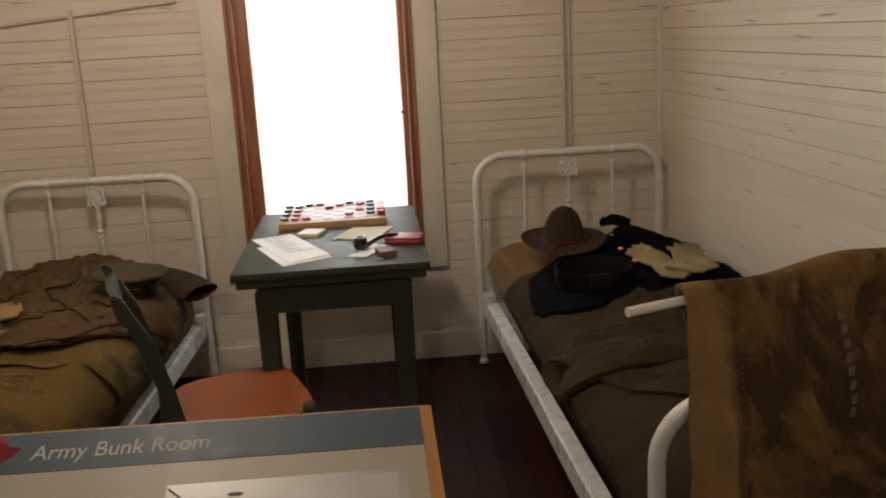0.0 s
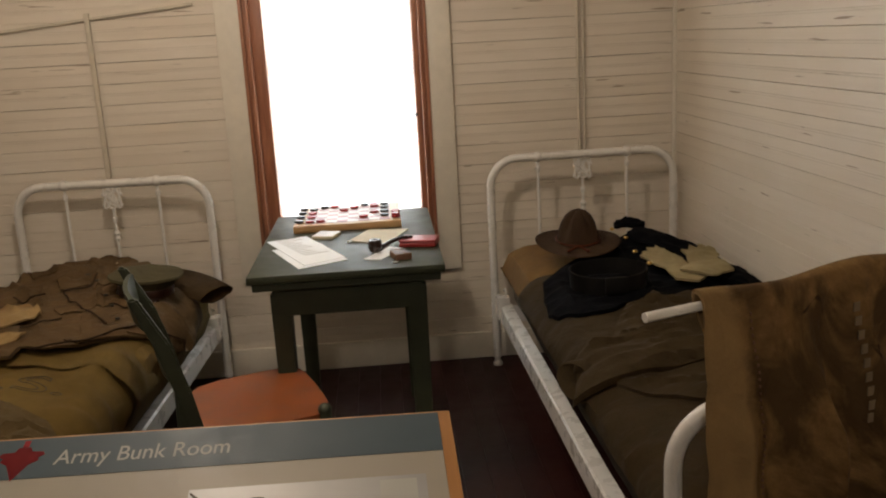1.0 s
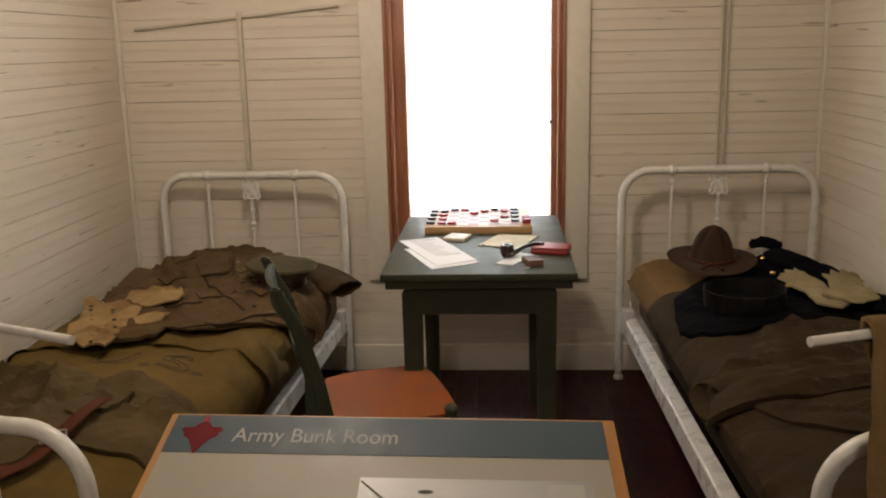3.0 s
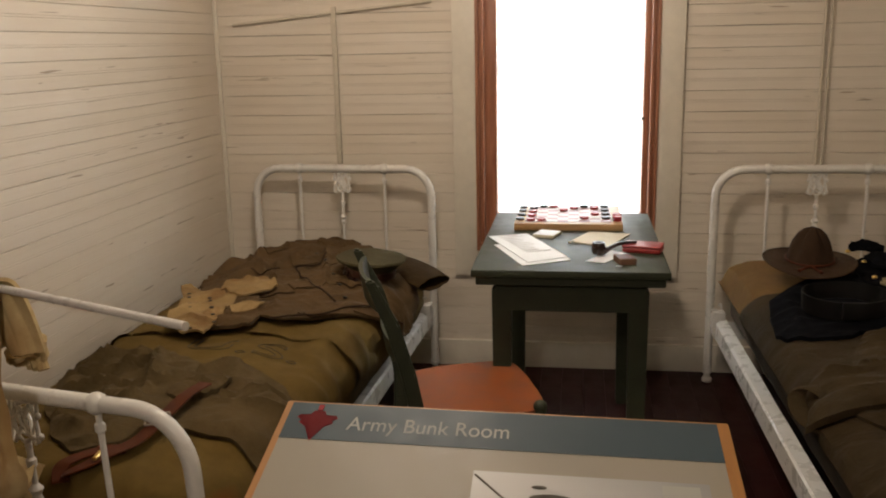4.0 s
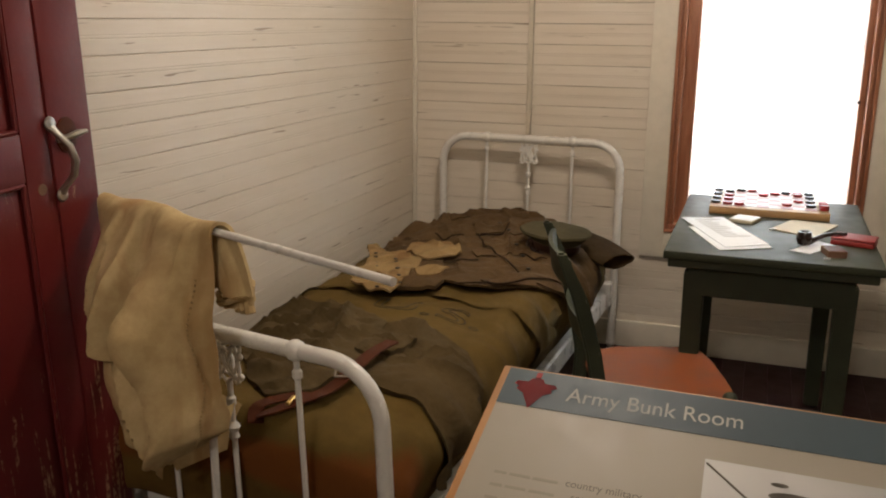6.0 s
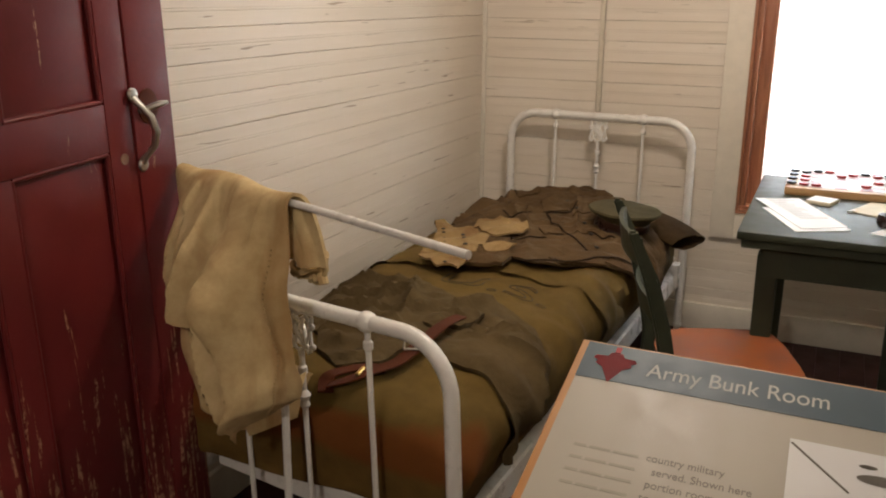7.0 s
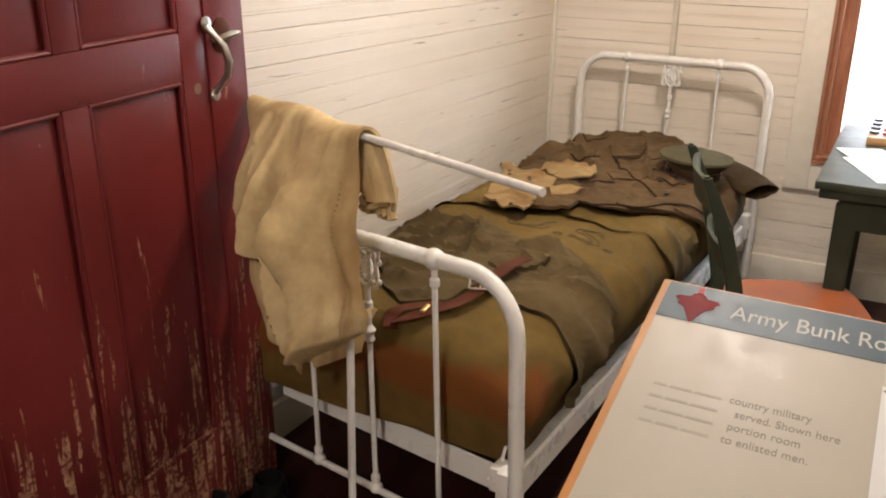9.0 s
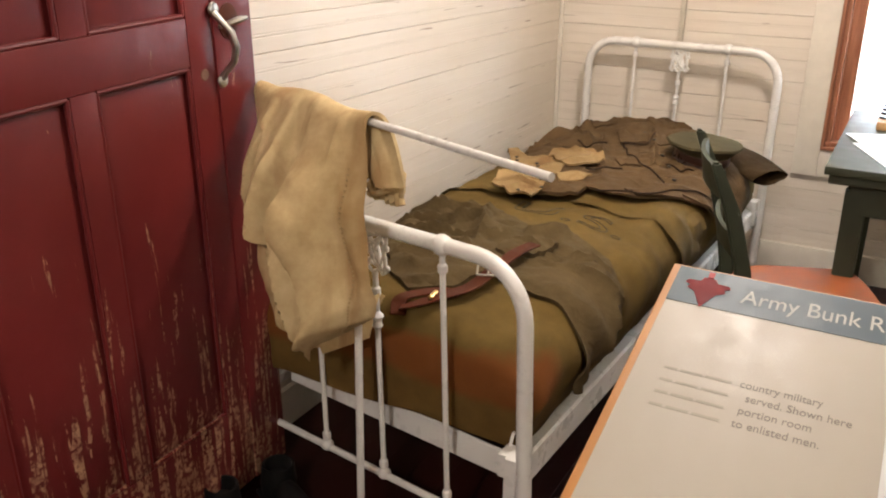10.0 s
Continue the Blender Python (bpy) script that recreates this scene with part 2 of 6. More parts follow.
wall_east = solid("wall_east", box(bm_new(), (XR + 0.014, YF, 0), (XR + 0.2, YB + 0.014, ZC)), M_GAP, pose(0, 0, 0), "off-white beaded board wall, paint worn through in scars", "wall", kind="structure")
solid("wall_south", box(bm_new(), (XL - 0.2, YF - 0.2, 0), (XR + 0.2, YF, ZC)), M_CEIL, pose(0, 0, 0), "plain off-white wall closing the room", "wall", kind="structure")
# short return of the front wall, from which the open door hangs
solid("wall_return", box(bm_new(), (XL - 0.014, 0.98, 0), (-1.375, 1.085, ZC), 0.004), M_TRIM, pose(0, 0, 0), "plain off-white wall end beside the door", "wall", kind="structure")


def board_mesh(length, height, seed):
    """A tongue and groove wall board: a rounded lower edge, a bead half way up; along x, proud towards -y."""
    h, d = height, 0.014
    section = [(0, d), (0, 0.002), (0.0018, 0.0)]
    section += [(h * 0.5 - 0.005, 0), (h * 0.5 - 0.0035, 0.0011), (h * 0.5 - 0.002, 0.0), (h * 0.5 + 0.003, -0.0002), (h * 0.5 + 0.0045, 0.0011), (h * 0.5 + 0.006, 0.0)]
    section += [(h - 0.0022, 0), (h - 0.0008, 0.0025), (h - 0.0008, d)]
    rnd = random.Random(seed)
    n = 4
    bm = bm_new()
    rows = []
    for i in range(n + 1):
        lift = rnd.uniform(-0.0007, 0.0007)
        rows.append([bm.verts.new((length * i / n, y + (lift if y < 0.01 else 0), z + lift)) for z, y in section])
    for a, b in zip(rows, rows[1:]):
        for k in range(len(section) - 1):
            bm.faces.new((a[k], b[k], b[k + 1], a[k + 1]))
    bm.faces.new(rows[0]), bm.faces.new(rows[-1][::-1])
    return bm


BOARD_H = 0.0848


def clad(parent, runs, m, material, z0, z1, seed):
    """Courses of boards on a wall; runs are stretches (start, end, lowest, highest) along it."""
    rnd = random.Random(seed)
    made = {}
    count = int((z1 - z0) / BOARD_H) + 1
    for i in range(count):
        z = z0 + i * BOARD_H
        for a, b, low, high in runs:
            if z < low - 0.001 or z > high:
                continue
            key = (round(b - a, 3), rnd.randrange(3))
            if key not in made:
                made[key] = finish(board_mesh(b - a, BOARD_H, seed + key[1]), "board", material, 0)
            ob = new("board", made[key])
            ob.parent = parent
            ob.matrix_local = m @ Matrix.Translation((a, rnd.uniform(-0.001, 0.0008), z))


# white casing round the window, its apron, and the varnished frame inside it
window = thing("window_1", pose(0, YB, 0), "tall window with reddish varnished frame and drawn white pleated blind", "window", kind="structure")
CAS = 0.096
for lo, hi in (((WX0 - CAS, WZ0 - 0.11), (WX0, WZ1 + CAS)), ((WX1, WZ0 - 0.11), (WX1 + CAS, WZ1 + CAS)), ((WX0, WZ1), (WX1, WZ1 + CAS)), ((WX0, WZ0 - 0.11), (WX1, WZ0))):
    part("casing", box(bm_new(), (lo[0], -0.022, lo[1]), (hi[0], 0.012, hi[1]), 0.003, 2), M_TRIM, window, "flat white painted casing board")
for side, x, w in ((1, WX0, 0.085), (-1, WX1, 0.058)):
    bm = bm_new()
    spans = [(0.0, 0.014, -0.030), (0.0145, 0.021, -0.014), (0.0215, 0.034, -0.022), (0.0345, w, 0.03)]
    for a, b, y in spans:
        xs = sorted((x + side * a, x + side * max(b, a + 0.004)))
        box(bm, (xs[0], y, WZ0), (xs[1], 0.16, WZ1), 0.0025, 2)
    part("jamb", bm, M_FRAME, window, "reddish varnished moulded jamb")
bm = bm_new()
for a, b, y in [(0.0, 0.014, -0.030), (0.0145, 0.021, -0.014), (0.0215, 0.034, -0.022), (0.0345, 0.05, 0.03)]:
    box(bm, (WX0, y - 0.001, WZ0 + a), (WX1, 0.16, WZ0 + b), 0.0025, 2)
part("window_sill", bm, M_FRAME, window, "reddish varnished bottom rail")
bm = bm_new()
for z0, z1 in ((WZ0 + 0.05, WZ0 + 0.1), (1.28, 1.32), (WZ1 - 0.06, WZ1)):
    box(bm, (WX0 + 0.062, 0.17, z0), (WX1 - 0.04, 0.2, z1), 0.003)
for x in (WX0 + 0.062, WX1 - 0.085):
    box(bm, (x, 0.17, WZ0 + 0.1), (x + 0.045, 0.2, WZ1 - 0.06), 0.003)
part("sash", bm, M_FRAME, window)
glass = part("pane", box(bm_new(), (WX0 + 0.1, 0.182, WZ0 + 0.1), (WX1 - 0.08, 0.186, WZ1 - 0.06)), M_GLASS, window, "clear glass pane")
glass.visible_shadow = False
part("catch", knob(bm_new(), (WX1 - 0.060, 0.022, 1.09), 0.007), M_DARKIRON, window, "small dark catch")
# pleated blind
bm = bm_new()
x0, x1, pitch = WX0 + 0.089, WX1 - 0.062, 0.026
rows, z, k = [], WZ0 + 0.06, 0
while z < WZ1 - 0.01:
    rows.append([bm.verts.new((x, 0.085 + (0.007 if k % 2 else -0.007) + 0.0015 * math.sin(9 * x + k * 0.7), z)) for x in (x0, (x0 + x1) / 2, x1)])
    z, k = z + pitch / 2, k + 1
for a, b in zip(rows, rows[1:]):
    for i in range(2):
        bm.faces.new((a[i], a[i + 1], b[i + 1], b[i]))
part("blind", bm, M_BLIND, window, "white translucent pleated blind", smooth=0)
part("blind_rail", box(bm_new(), (x0, 0.072, WZ0 + 0.045), (x1, 0.098, WZ0 + 0.062), 0.003), M_TRIM, window)

# baseboards, corner strips, and the surface wiring on the back wall
solid("baseboard_north", box(bm_new(), (XL, YB - 0.018, 0), (XR, YB + 0.002, 0.118), 0.004, 2), M_TRIM, pose(0, 0, 0), "dusty white painted baseboard", "baseboard", kind="structure")
solid("baseboard_west", box(bm_new(), (XL - 0.004, 1.09, 0), (XL + 0.016, YB - 0.019, 0.118), 0.004, 2), M_TRIM, pose(0, 0, 0), "dusty white painted baseboard", "baseboard", kind="structure")
solid("baseboard_east", box(bm_new(), (XR - 0.016, YF, 0), (XR + 0.004, YB - 0.019, 0.118), 0.004, 2), M_TRIM, pose(0, 0, 0), "dusty white painted baseboard", "baseboard", kind="structure")
for name, x in (("trim_west", XL), ("trim_east", XR - 0.017)):
    solid(name, box(bm_new(), (x, YB - 0.017, 0.12), (x + 0.017, YB, ZC), 0.006, 2), M_TRIM, pose(0, 0, 0), "thin white corner strip", "trim", kind="structure")

wiring = thing("surface_conduit", pose(-1.008, YB - 0.006, 0), "white painted surface wiring strip on the board wall", "conduit", kind="structure")
part("strip", box(bm_new(), (-0.0105, -0.013, 0.905), (0.0105, 0.006, 1.57), 0.004, 2), M_DUSTY, wiring)
bm = box(bm_new(), (-0.45, -0.008, -0.006), (0.42, 0.006, 0.006), 0.002)
arm = part("crossing_strip", bm, M_DUSTY, wiring)
arm.matrix_local = Matrix.Translation((0.0, 0.0, 1.546)) @ Matrix.Rotation(radians(-5.2), 4, "Y")
wiring = thing("surface_conduit", pose(0.982, YB - 0.006, 0), "pair of white painted wiring strips on the board wall", "conduit", kind="structure")
for x in (-0.012, 0.012):
    part("strip", box(bm_new(), (x - 0.004, -0.009, 0.895), (x + 0.004, 0.006, ZC), 0.002), M_DUSTY, wiring)

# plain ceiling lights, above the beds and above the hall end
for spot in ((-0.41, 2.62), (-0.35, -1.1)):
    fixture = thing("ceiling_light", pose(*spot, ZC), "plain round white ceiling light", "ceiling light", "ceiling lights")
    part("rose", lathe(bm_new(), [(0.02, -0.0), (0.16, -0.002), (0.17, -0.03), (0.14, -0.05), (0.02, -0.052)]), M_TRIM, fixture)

# ---- iron beds ----


def arch(half, low, high, r, y=0.0, steps=9):
    """The path of a bent tube: up one post, round the corner, across, and down the other post."""
    pts = [(-half, y, low), (-half, y, (low + high - r) / 2)]
    pts += [(-half + r - r * math.cos(a), y, high - r + r * math.sin(a)) for a in [math.pi / 2 * k / steps for k in range(steps + 1)]]
    pts += [(0.0, y, high)]
    pts += [(half - r + r * math.sin(a), y, high - r + r * math.cos(a)) for a in [math.pi / 2 * k / steps for k in range(steps + 1)]]
    return pts + [(half, y, (low + high - r) / 2), (half, y, low)]


def scroll(bm, centre, w, h, r=0.0042):
    """A cast knot of scrolls: interlaced loops and leaves in one upright plane."""
    cx, cy, cz = centre
    for k in range(3):
        phase = k * 2.1
        pts = []
        for i in range(29):
            a = 2 * math.pi * i / 28
            pts.append((cx + w * 0.5 * math.sin((2 if k < 2 else 1) * a + phase) * (0.9 - 0.2 * k), cy + 0.005 * math.cos(3 * a + phase), cz + h * 0.5 * math.cos((3 if k == 0 else 1) * a) * (1 - 0.18 * k)))
        tube(bm, pts, r, 6)
    for sx in (-1, 1):
        for sz in (-0.35, 0.1, 0.5):
            knob(bm, (cx + sx * w * 0.48, cy, cz + sz * h), r * 1.5, 1.2)
    knob(bm, (cx, cy, cz - h * 0.55), r * 1.8, 1.5)


def bed_end(bed, name, y, high, spindle_low, bar_low, label, cast_h, racked=0.0, lean=0.0):
    """One end of an iron bed; racked: degrees by which it is out of square with the rails; lean: metres by which its feet stand off to one side."""
    half = 0.39
    frame_ = part(name, tube(bm_new(), arch(half, 0.05, high, 0.115, y), 0.0165, 14), M_ENAMEL, bed, label)
    for x in (-half, half):
        bm = lathe(bm_new(), [(0.012, 0.0), (0.02, 0.004), (0.021, 0.016), (0.013, 0.026), (0.013, 0.036), (0.019, 0.044), (0.019, 0.056)], (x, y, 0), 14)
        part("caster", bm, M_ENAMEL, frame_, "white caster foot")
    for x in (-0.188, 0.0, 0.188):
        top = high - (0.0 if x else cast_h)
        bm = tube(bm_new(), [(x, y, spindle_low), (x, y, (top + spindle_low) / 2), (x, y, top)], 0.0062, 8)
        for z in (top - 0.05, spindle_low + 0.03):
            lathe(bm, [(0.006, -0.012), (0.0105, -0.007), (0.0105, 0.007), (0.006, 0.012)], (x, y, z), 10)
        if x == 0.0:
            lathe(bm, [(0.006, -0.02), (0.012, -0.012), (0.009, 0.0), (0.015, 0.012), (0.006, 0.024)], (x, y, top - 0.12), 10)
        part("spindle", bm, M_ENAMEL, frame_)
        if x:
            part("knuckle", knob(bm_new(), (x, y, high), 0.0235, 0.95), M_ENAMEL, frame_)
    bm = bm_new()
    scroll(bm, (0, y, high - 0.055), 0.075 if cast_h < 0.12 else 0.062, 0.10)
    part("cast_ornament", bm, M_ENAMEL, frame_, "white cast scroll ornament")
    bm = tube(bm_new(), [(-half, y, bar_low), (0, y, bar_low), (half, y, bar_low)], 0.0085, 10)
    for x in (-0.188, 0.0, 0.188):
        knob(bm, (x, y, bar_low + 0.004), 0.0165, 0.9)
    part("lower_bar", bm, M_ENAMEL, frame_)
    for ob in (frame_, *frame_.children):
        for v in ob.data.vertices:
            v.co.x += lean * (1 - v.co.z / high)
    frame_.matrix_local = Matrix.Translation((0, y, 0)) @ Matrix.Rotation(radians(racked), 4, "Z") @ Matrix.Translation((0, -y, 0))


def iron_bed(foot, head, label, racked=0.0):
    foot, head = Vector((*foot, 0)), Vector((*head, 0))
    L = (head - foot).length
    m = Matrix.Translation(foot) @ Matrix.Rotation(-math.atan2(head.x - foot.x, head.y - foot.y), 4, "Z")
    bed = thing("iron_bed", m, label, "bed", "pair of iron beds")
    bed_end(bed, "headboard", L, 0.899, 0.20, 0.20, "white enamelled bent tube headboard", 0.10)
    bed_end(bed, "footboard", 0.0, 0.746, 0.137, 0.137, "white enamelled bent tube footboard", 0.10, racked, 0.035 if racked else 0.0)
    for side in (-1, 1):
        x, low = side * 0.372, side * 0.38 * math.tan(radians(racked))
        bm = box(bm_new(), (x - 0.004, low + 0.02, 0.212), (x + 0.004, L - 0.03, 0.282), 0.002)
        box(bm, (min(x, x - side * 0.045), low + 0.02, 0.278), (max(x, x - side * 0.045), L - 0.03, 0.286), 0.002)
        part("side_rail", bm, M_ENAMEL, bed, "white angle iron side rail")
        for y in (low + 0.035, L - 0.035):
            bm = box(bm_new(), (side * 0.357 - 0.022, y - 0.02, 0.262), (side * 0.357 + 0.022, y + 0.03, 0.318), 0.006, 2)
            box(bm, (side * 0.375 - 0.014, y - 0.04, 0.225), (side * 0.375 + 0.014, y + 0.02, 0.325), 0.004, 2)
            tube(bm, [(side * 0.345, y + 0.02, 0.315), (side * 0.345, y + 0.035, 0.340), (side * 0.345, y + 0.06, 0.333), (side * 0.345, y + 0.09, 0.318)], 0.004, 6)
            part("corner_bracket", bm, M_ENAMEL, bed, "white cast corner clamp with hook")
    for y, turn in ((0.07, racked), (L - 0.07, 0.0)):
        rail = part("end_rail", box(bm_new(), (-0.348, -0.004, 0.222), (0.348, 0.004, 0.286), 0.002), M_ENAMEL, bed)
        rail.matrix_local = Matrix.Translation((0, y, 0)) @ Matrix.Rotation(radians(turn), 4, "Z")
    for i in range(7):
        x = -0.27 + 0.09 * i
        part("spring_wire", tube(bm_new(), [(x, 0.07, 0.292), (x, L / 2, 0.285), (x, L - 0.07, 0.292)], 0.003, 6), M_DARKIRON, bed)
    return bed, m, L


BED_L, ML, LL = iron_bed((-1.087, 1.93), (-0.98, 4.10), "white enamelled iron bed made up with an olive blanket", -8.0)
BED_R, MR, LR = iron_bed((1.0, 1.85), (0.955, 4.08), "white enamelled iron bed against the wall with dark olive blanket")

# ---- bedding and clothes ----
RIM, TOP = 0.075, 0.553
FOOT0 = 0.03


def bend(s, edge, r):
    """How far a cloth that is drawn over a rounded edge gets: across, and down."""
    sign, a = (1 if s >= 0 else -1), abs(s)
    flat = edge - r
    if a <= flat:
        return s, 0.0
    turn = (a - flat) / r
    if turn < math.pi / 2:
        return sign * (flat + r * math.sin(turn)), r * (1 - math.cos(turn))
    return sign * (edge - 0.1 * (a - flat - r * math.pi / 2)), r + (a - flat - r * math.pi / 2)


def bump_at(d, w):
    return math.exp(-(d / w) ** 2)


def fold_up(s, v, lift, seed, crease):
    side = min(1, max(0, abs(s) - 0.27) / 0.12)
    return max(0.002, lift + crease * wrinkle((s, v), seed, 4.5, 0.35, 1.6) * (0.8 + 1.3 * side) + 0.018 * side * noise.noise(Vector((v * 6, s * 2, seed))))


class Bedtop:
    """The upper surface of a made bed in the bed's own axes; s across and v along are lengths on the cloth."""

    def __init__(self, m, length, pillow, half):
        self.m, self.inv, self.length, self.pillow, self.half, self.covers = m, m.inverted(), length, pillow, half, []

    def height(self, x, v):
        z = TOP - 0.035 * (x / self.half) ** 2 + 0.012 * noise.noise(Vector((x * 3, v * 2.2, 3.1)))
        if self.pillow:
            d = self.length - v
            z += self.pillow * max(0, 1 - (x / 0.37) ** 4) * (1 / (1 + math.exp((d - 0.62) * 14)))
        return z - 0.03 * max(0, 1 - v / 0.35) ** 2

    def at(self, s, v, lift=0.0):
        x, dx = bend(s, self.half, RIM)
        fv = FOOT0 + 0.07 - v
        y, dy = v, 0.0
        if fv > 0:
            q, dy = bend(fv, 0.07, 0.07)
            y = FOOT0 + 0.07 - q
        z = self.height(x, max(y, FOOT0)) - dx - dy
        out = min(1, dx / RIM)
        off = Vector(((1 if s > 0 else -1) * out, -min(1, dy / 0.07), 1 - max(out, min(1, dy / 0.07)) * 0.95)).normalized() * lift
        return Vector((x, y, z)) + off

    def cover(self, s, v):
        """How high the blankets lie over the bed here."""
        return max([fold_up(s, v, lift, seed, crease) for v0, lift, seed, crease in self.covers if v >= v0] or [0.0])

    def on(self, s, v, lift):
        return self.at(s, v, self.cover(s, v) + lift)

    def local(self, x, y):
        p = self.inv @ Vector((x, y, 0))
        return p.x, p.y


TOP_L, TOP_R = Bedtop(ML, LL, 0.012, 0.38), Bedtop(MR, LR, 0.03, 0.385)


def wrinkle(p, seed, freq, turn=0.0, stretch=2.2):
    """Soft creases: ridged noise, drawn out in one direction."""
    c, s_ = math.cos(turn), math.sin(turn)
    x, y = (c * p[0] + s_ * p[1]) * freq, (-s_ * p[0] + c * p[1]) * freq * stretch
    w = noise.noise(Vector((x * 0.7, y * 0.7, seed + 9.0))) * 0.9
    a = 1 - abs(noise.noise(Vector((x + w, y + w, seed)))) * 2.2
    b = noise.noise(Vector((x * 2.3 + w, y * 2.3, seed + 4.0)))
    return max(a, -0.3) ** 1 * 0.8 + b * 0.4


def inside(poly, x, y):
    hit = False
    for (x0, y0), (x1, y1) in zip(poly, poly[1:] + poly[:1]):
        if (y0 > y) != (y1 > y) and x < (x1 - x0) * (y - y0) / (y1 - y0) + x0:
            hit = not hit
    return hit


def edge_near(poly, x, y):
    """The distance to the outline and the nearest place on it."""
    best, spot = 9.0, (x, y)
    for (x0, y0), (x1, y1) in zip(poly, poly[1:] + poly[:1]):
        dx, dy = x1 - x0, y1 - y0
        t = max(0, min(1, ((x - x0) * dx + (y - y0) * dy) / (dx * dx + dy * dy + 1e-12)))
        qx, qy = x0 + t * dx, y0 + t * dy
        d = math.hypot(x - qx, y - qy)
        if d < best:
            best, spot = d, (qx, qy)
    return best, spot


def rounded(poly, times=2):
    for _ in range(times):
        poly = [q for (a, b), (c, d) in zip(poly, poly[1:] + poly[:1]) for q in ((0.78 * a + 0.22 * c, 0.78 * b + 0.22 * d), (0.22 * a + 0.78 * c, 0.22 * b + 0.78 * d))]
    return poly


def garment(bedtop, outline, lift, thick, seed, freq=9.0, crease=0.012, turn=0.0, folds=(), step=0.0125, ragged=0.006, over=None, rounds=2):
    """A cloth laid flat on a bed: its outline in world plan, risen by thick, creased, with ridges along folds
    (x0, y0, x1, y1, height, width); its rim turns down to what it lies on."""
    poly = rounded([bedtop.local(x, y) for x, y in outline], rounds)
    lines = [(*bedtop.local(a, b), *bedtop.local(c, d), h, w) for a, b, c, d, h, w in folds]
    xs, ys = [p[0] for p in poly], [p[1] for p in poly]
    bm, grid = bm_new(), {}
    nx, ny = int((max(xs) - min(xs)) / step) + 3, int((max(ys) - min(ys)) / step) + 3

    def vert(i, j):
        if (i, j) not in grid:
            x, y = min(xs) + (i - 1) * step, min(ys) + (j - 1) * step
            d, spot = edge_near(poly, x, y)
            if not inside(poly, x, y):
                x, y, d = *spot, 0.0
            wob = ragged * noise.noise(Vector((x * 14, y * 14, seed + 2)))
            x, y = x + wob, y + ragged * noise.noise(Vector((x * 14, y * 14, seed + 7)))
            rim = min(1, d / 0.03)
            up = lift + (thick + crease * wrinkle((x, y), seed, freq, turn)) * math.sqrt(rim) if d > 0 else lift - 0.003
            for x0, y0, x1, y1, h, w in lines:
                dx, dy = x1 - x0, y1 - y0
                t = max(0, min(1, ((x - x0) * dx + (y - y0) * dy) / (dx * dx + dy * dy)))
                e = math.hypot(x - x0 - t * dx, y - y0 - t * dy)
                up += h * bump_at(e, w) * rim
            if over:
                up += over(x, y)
            grid[i, j] = bm.verts.new(bedtop.on(x, y, max(up, 0.001)))
        return grid[i, j]

    for i in range(nx):
        for j in range(ny):
            x, y = min(xs) + (i - 0.5) * step, min(ys) + (j - 0.5) * step
            if inside(poly, x, y):
                bm.faces.new((vert(i, j), vert(i + 1, j), vert(i + 1, j + 1), vert(i, j + 1)))
    back_ = {vv: key for key, vv in grid.items()}
    for vv in {q for e in bm.edges if e.is_boundary for q in e.verts}:
        i, j = back_[vv]
        _, (x, y) = edge_near(poly, min(xs) + (i - 1) * step, min(ys) + (j - 1) * step)
        w = 0.5 + 0.5 * noise.noise(Vector((x * 11, y * 11, seed + 5)))
        x, y = x + ragged * noise.noise(Vector((x * 9, y * 9, seed + 2))), y + ragged * noise.noise(Vector((x * 9, y * 9, seed + 7)))
        vv.co = bedtop.on(x, y, lift + thick * (0.45 + 0.3 * w) + 0.5 * max(0, crease * wrinkle((x, y), seed, freq, turn)) + (over(x, y) if over else 0.0))
    rim = [e for e in bm.edges if e.is_boundary]
    low = bmesh.ops.extrude_edge_only(bm, edges=rim)["geom"]
    for v in [g for g in low if isinstance(g, bmesh.types.BMVert)]:
        v.co.z -= min(0.02, 0.003 + 0.8 * thick)
    return bm


def blanket(bedtop, s0, s1, v0, v1, lift, seed, crease=0.01, step=0.022, hem=None):
    bedtop.covers.append((v0, lift, seed, crease))
    bm, rows = bm_new(), []
    ns, nv = int((s1 - s0) / step), int((v1 - v0) / step)
    for j in range(nv + 1):
        v = v0 + (v1 - v0) * j / nv
        row = []
        for i in range(ns + 1):
            s = s0 + (s1 - s0) * i / ns
            vv = v + (hem(s) if hem else 0) * (1 - j / nv) ** 6
            p = bedtop.at(s, vv, fold_up(s, vv, lift, seed, crease))
            p.z = max(p.z, 0.296 + 0.012 * noise.noise(Vector((vv * 5, s * 5, seed))))
            tuck = (0.350 if bedtop is TOP_L else 0.316) + 0.45 * max(0, p.z - 0.30) + 0.4 * lift + 0.006 * noise.noise(Vector((vv * 9, 1.0, seed)))
            p.x = max(-tuck, min(tuck, p.x))
            row.append(bm.verts.new(p))
        rows.append(row)
    for a, b in zip(rows, rows[1:]):
        for k in range(ns):
            bm.faces.new((a[k], a[k + 1], b[k + 1], b[k]))
    return bm


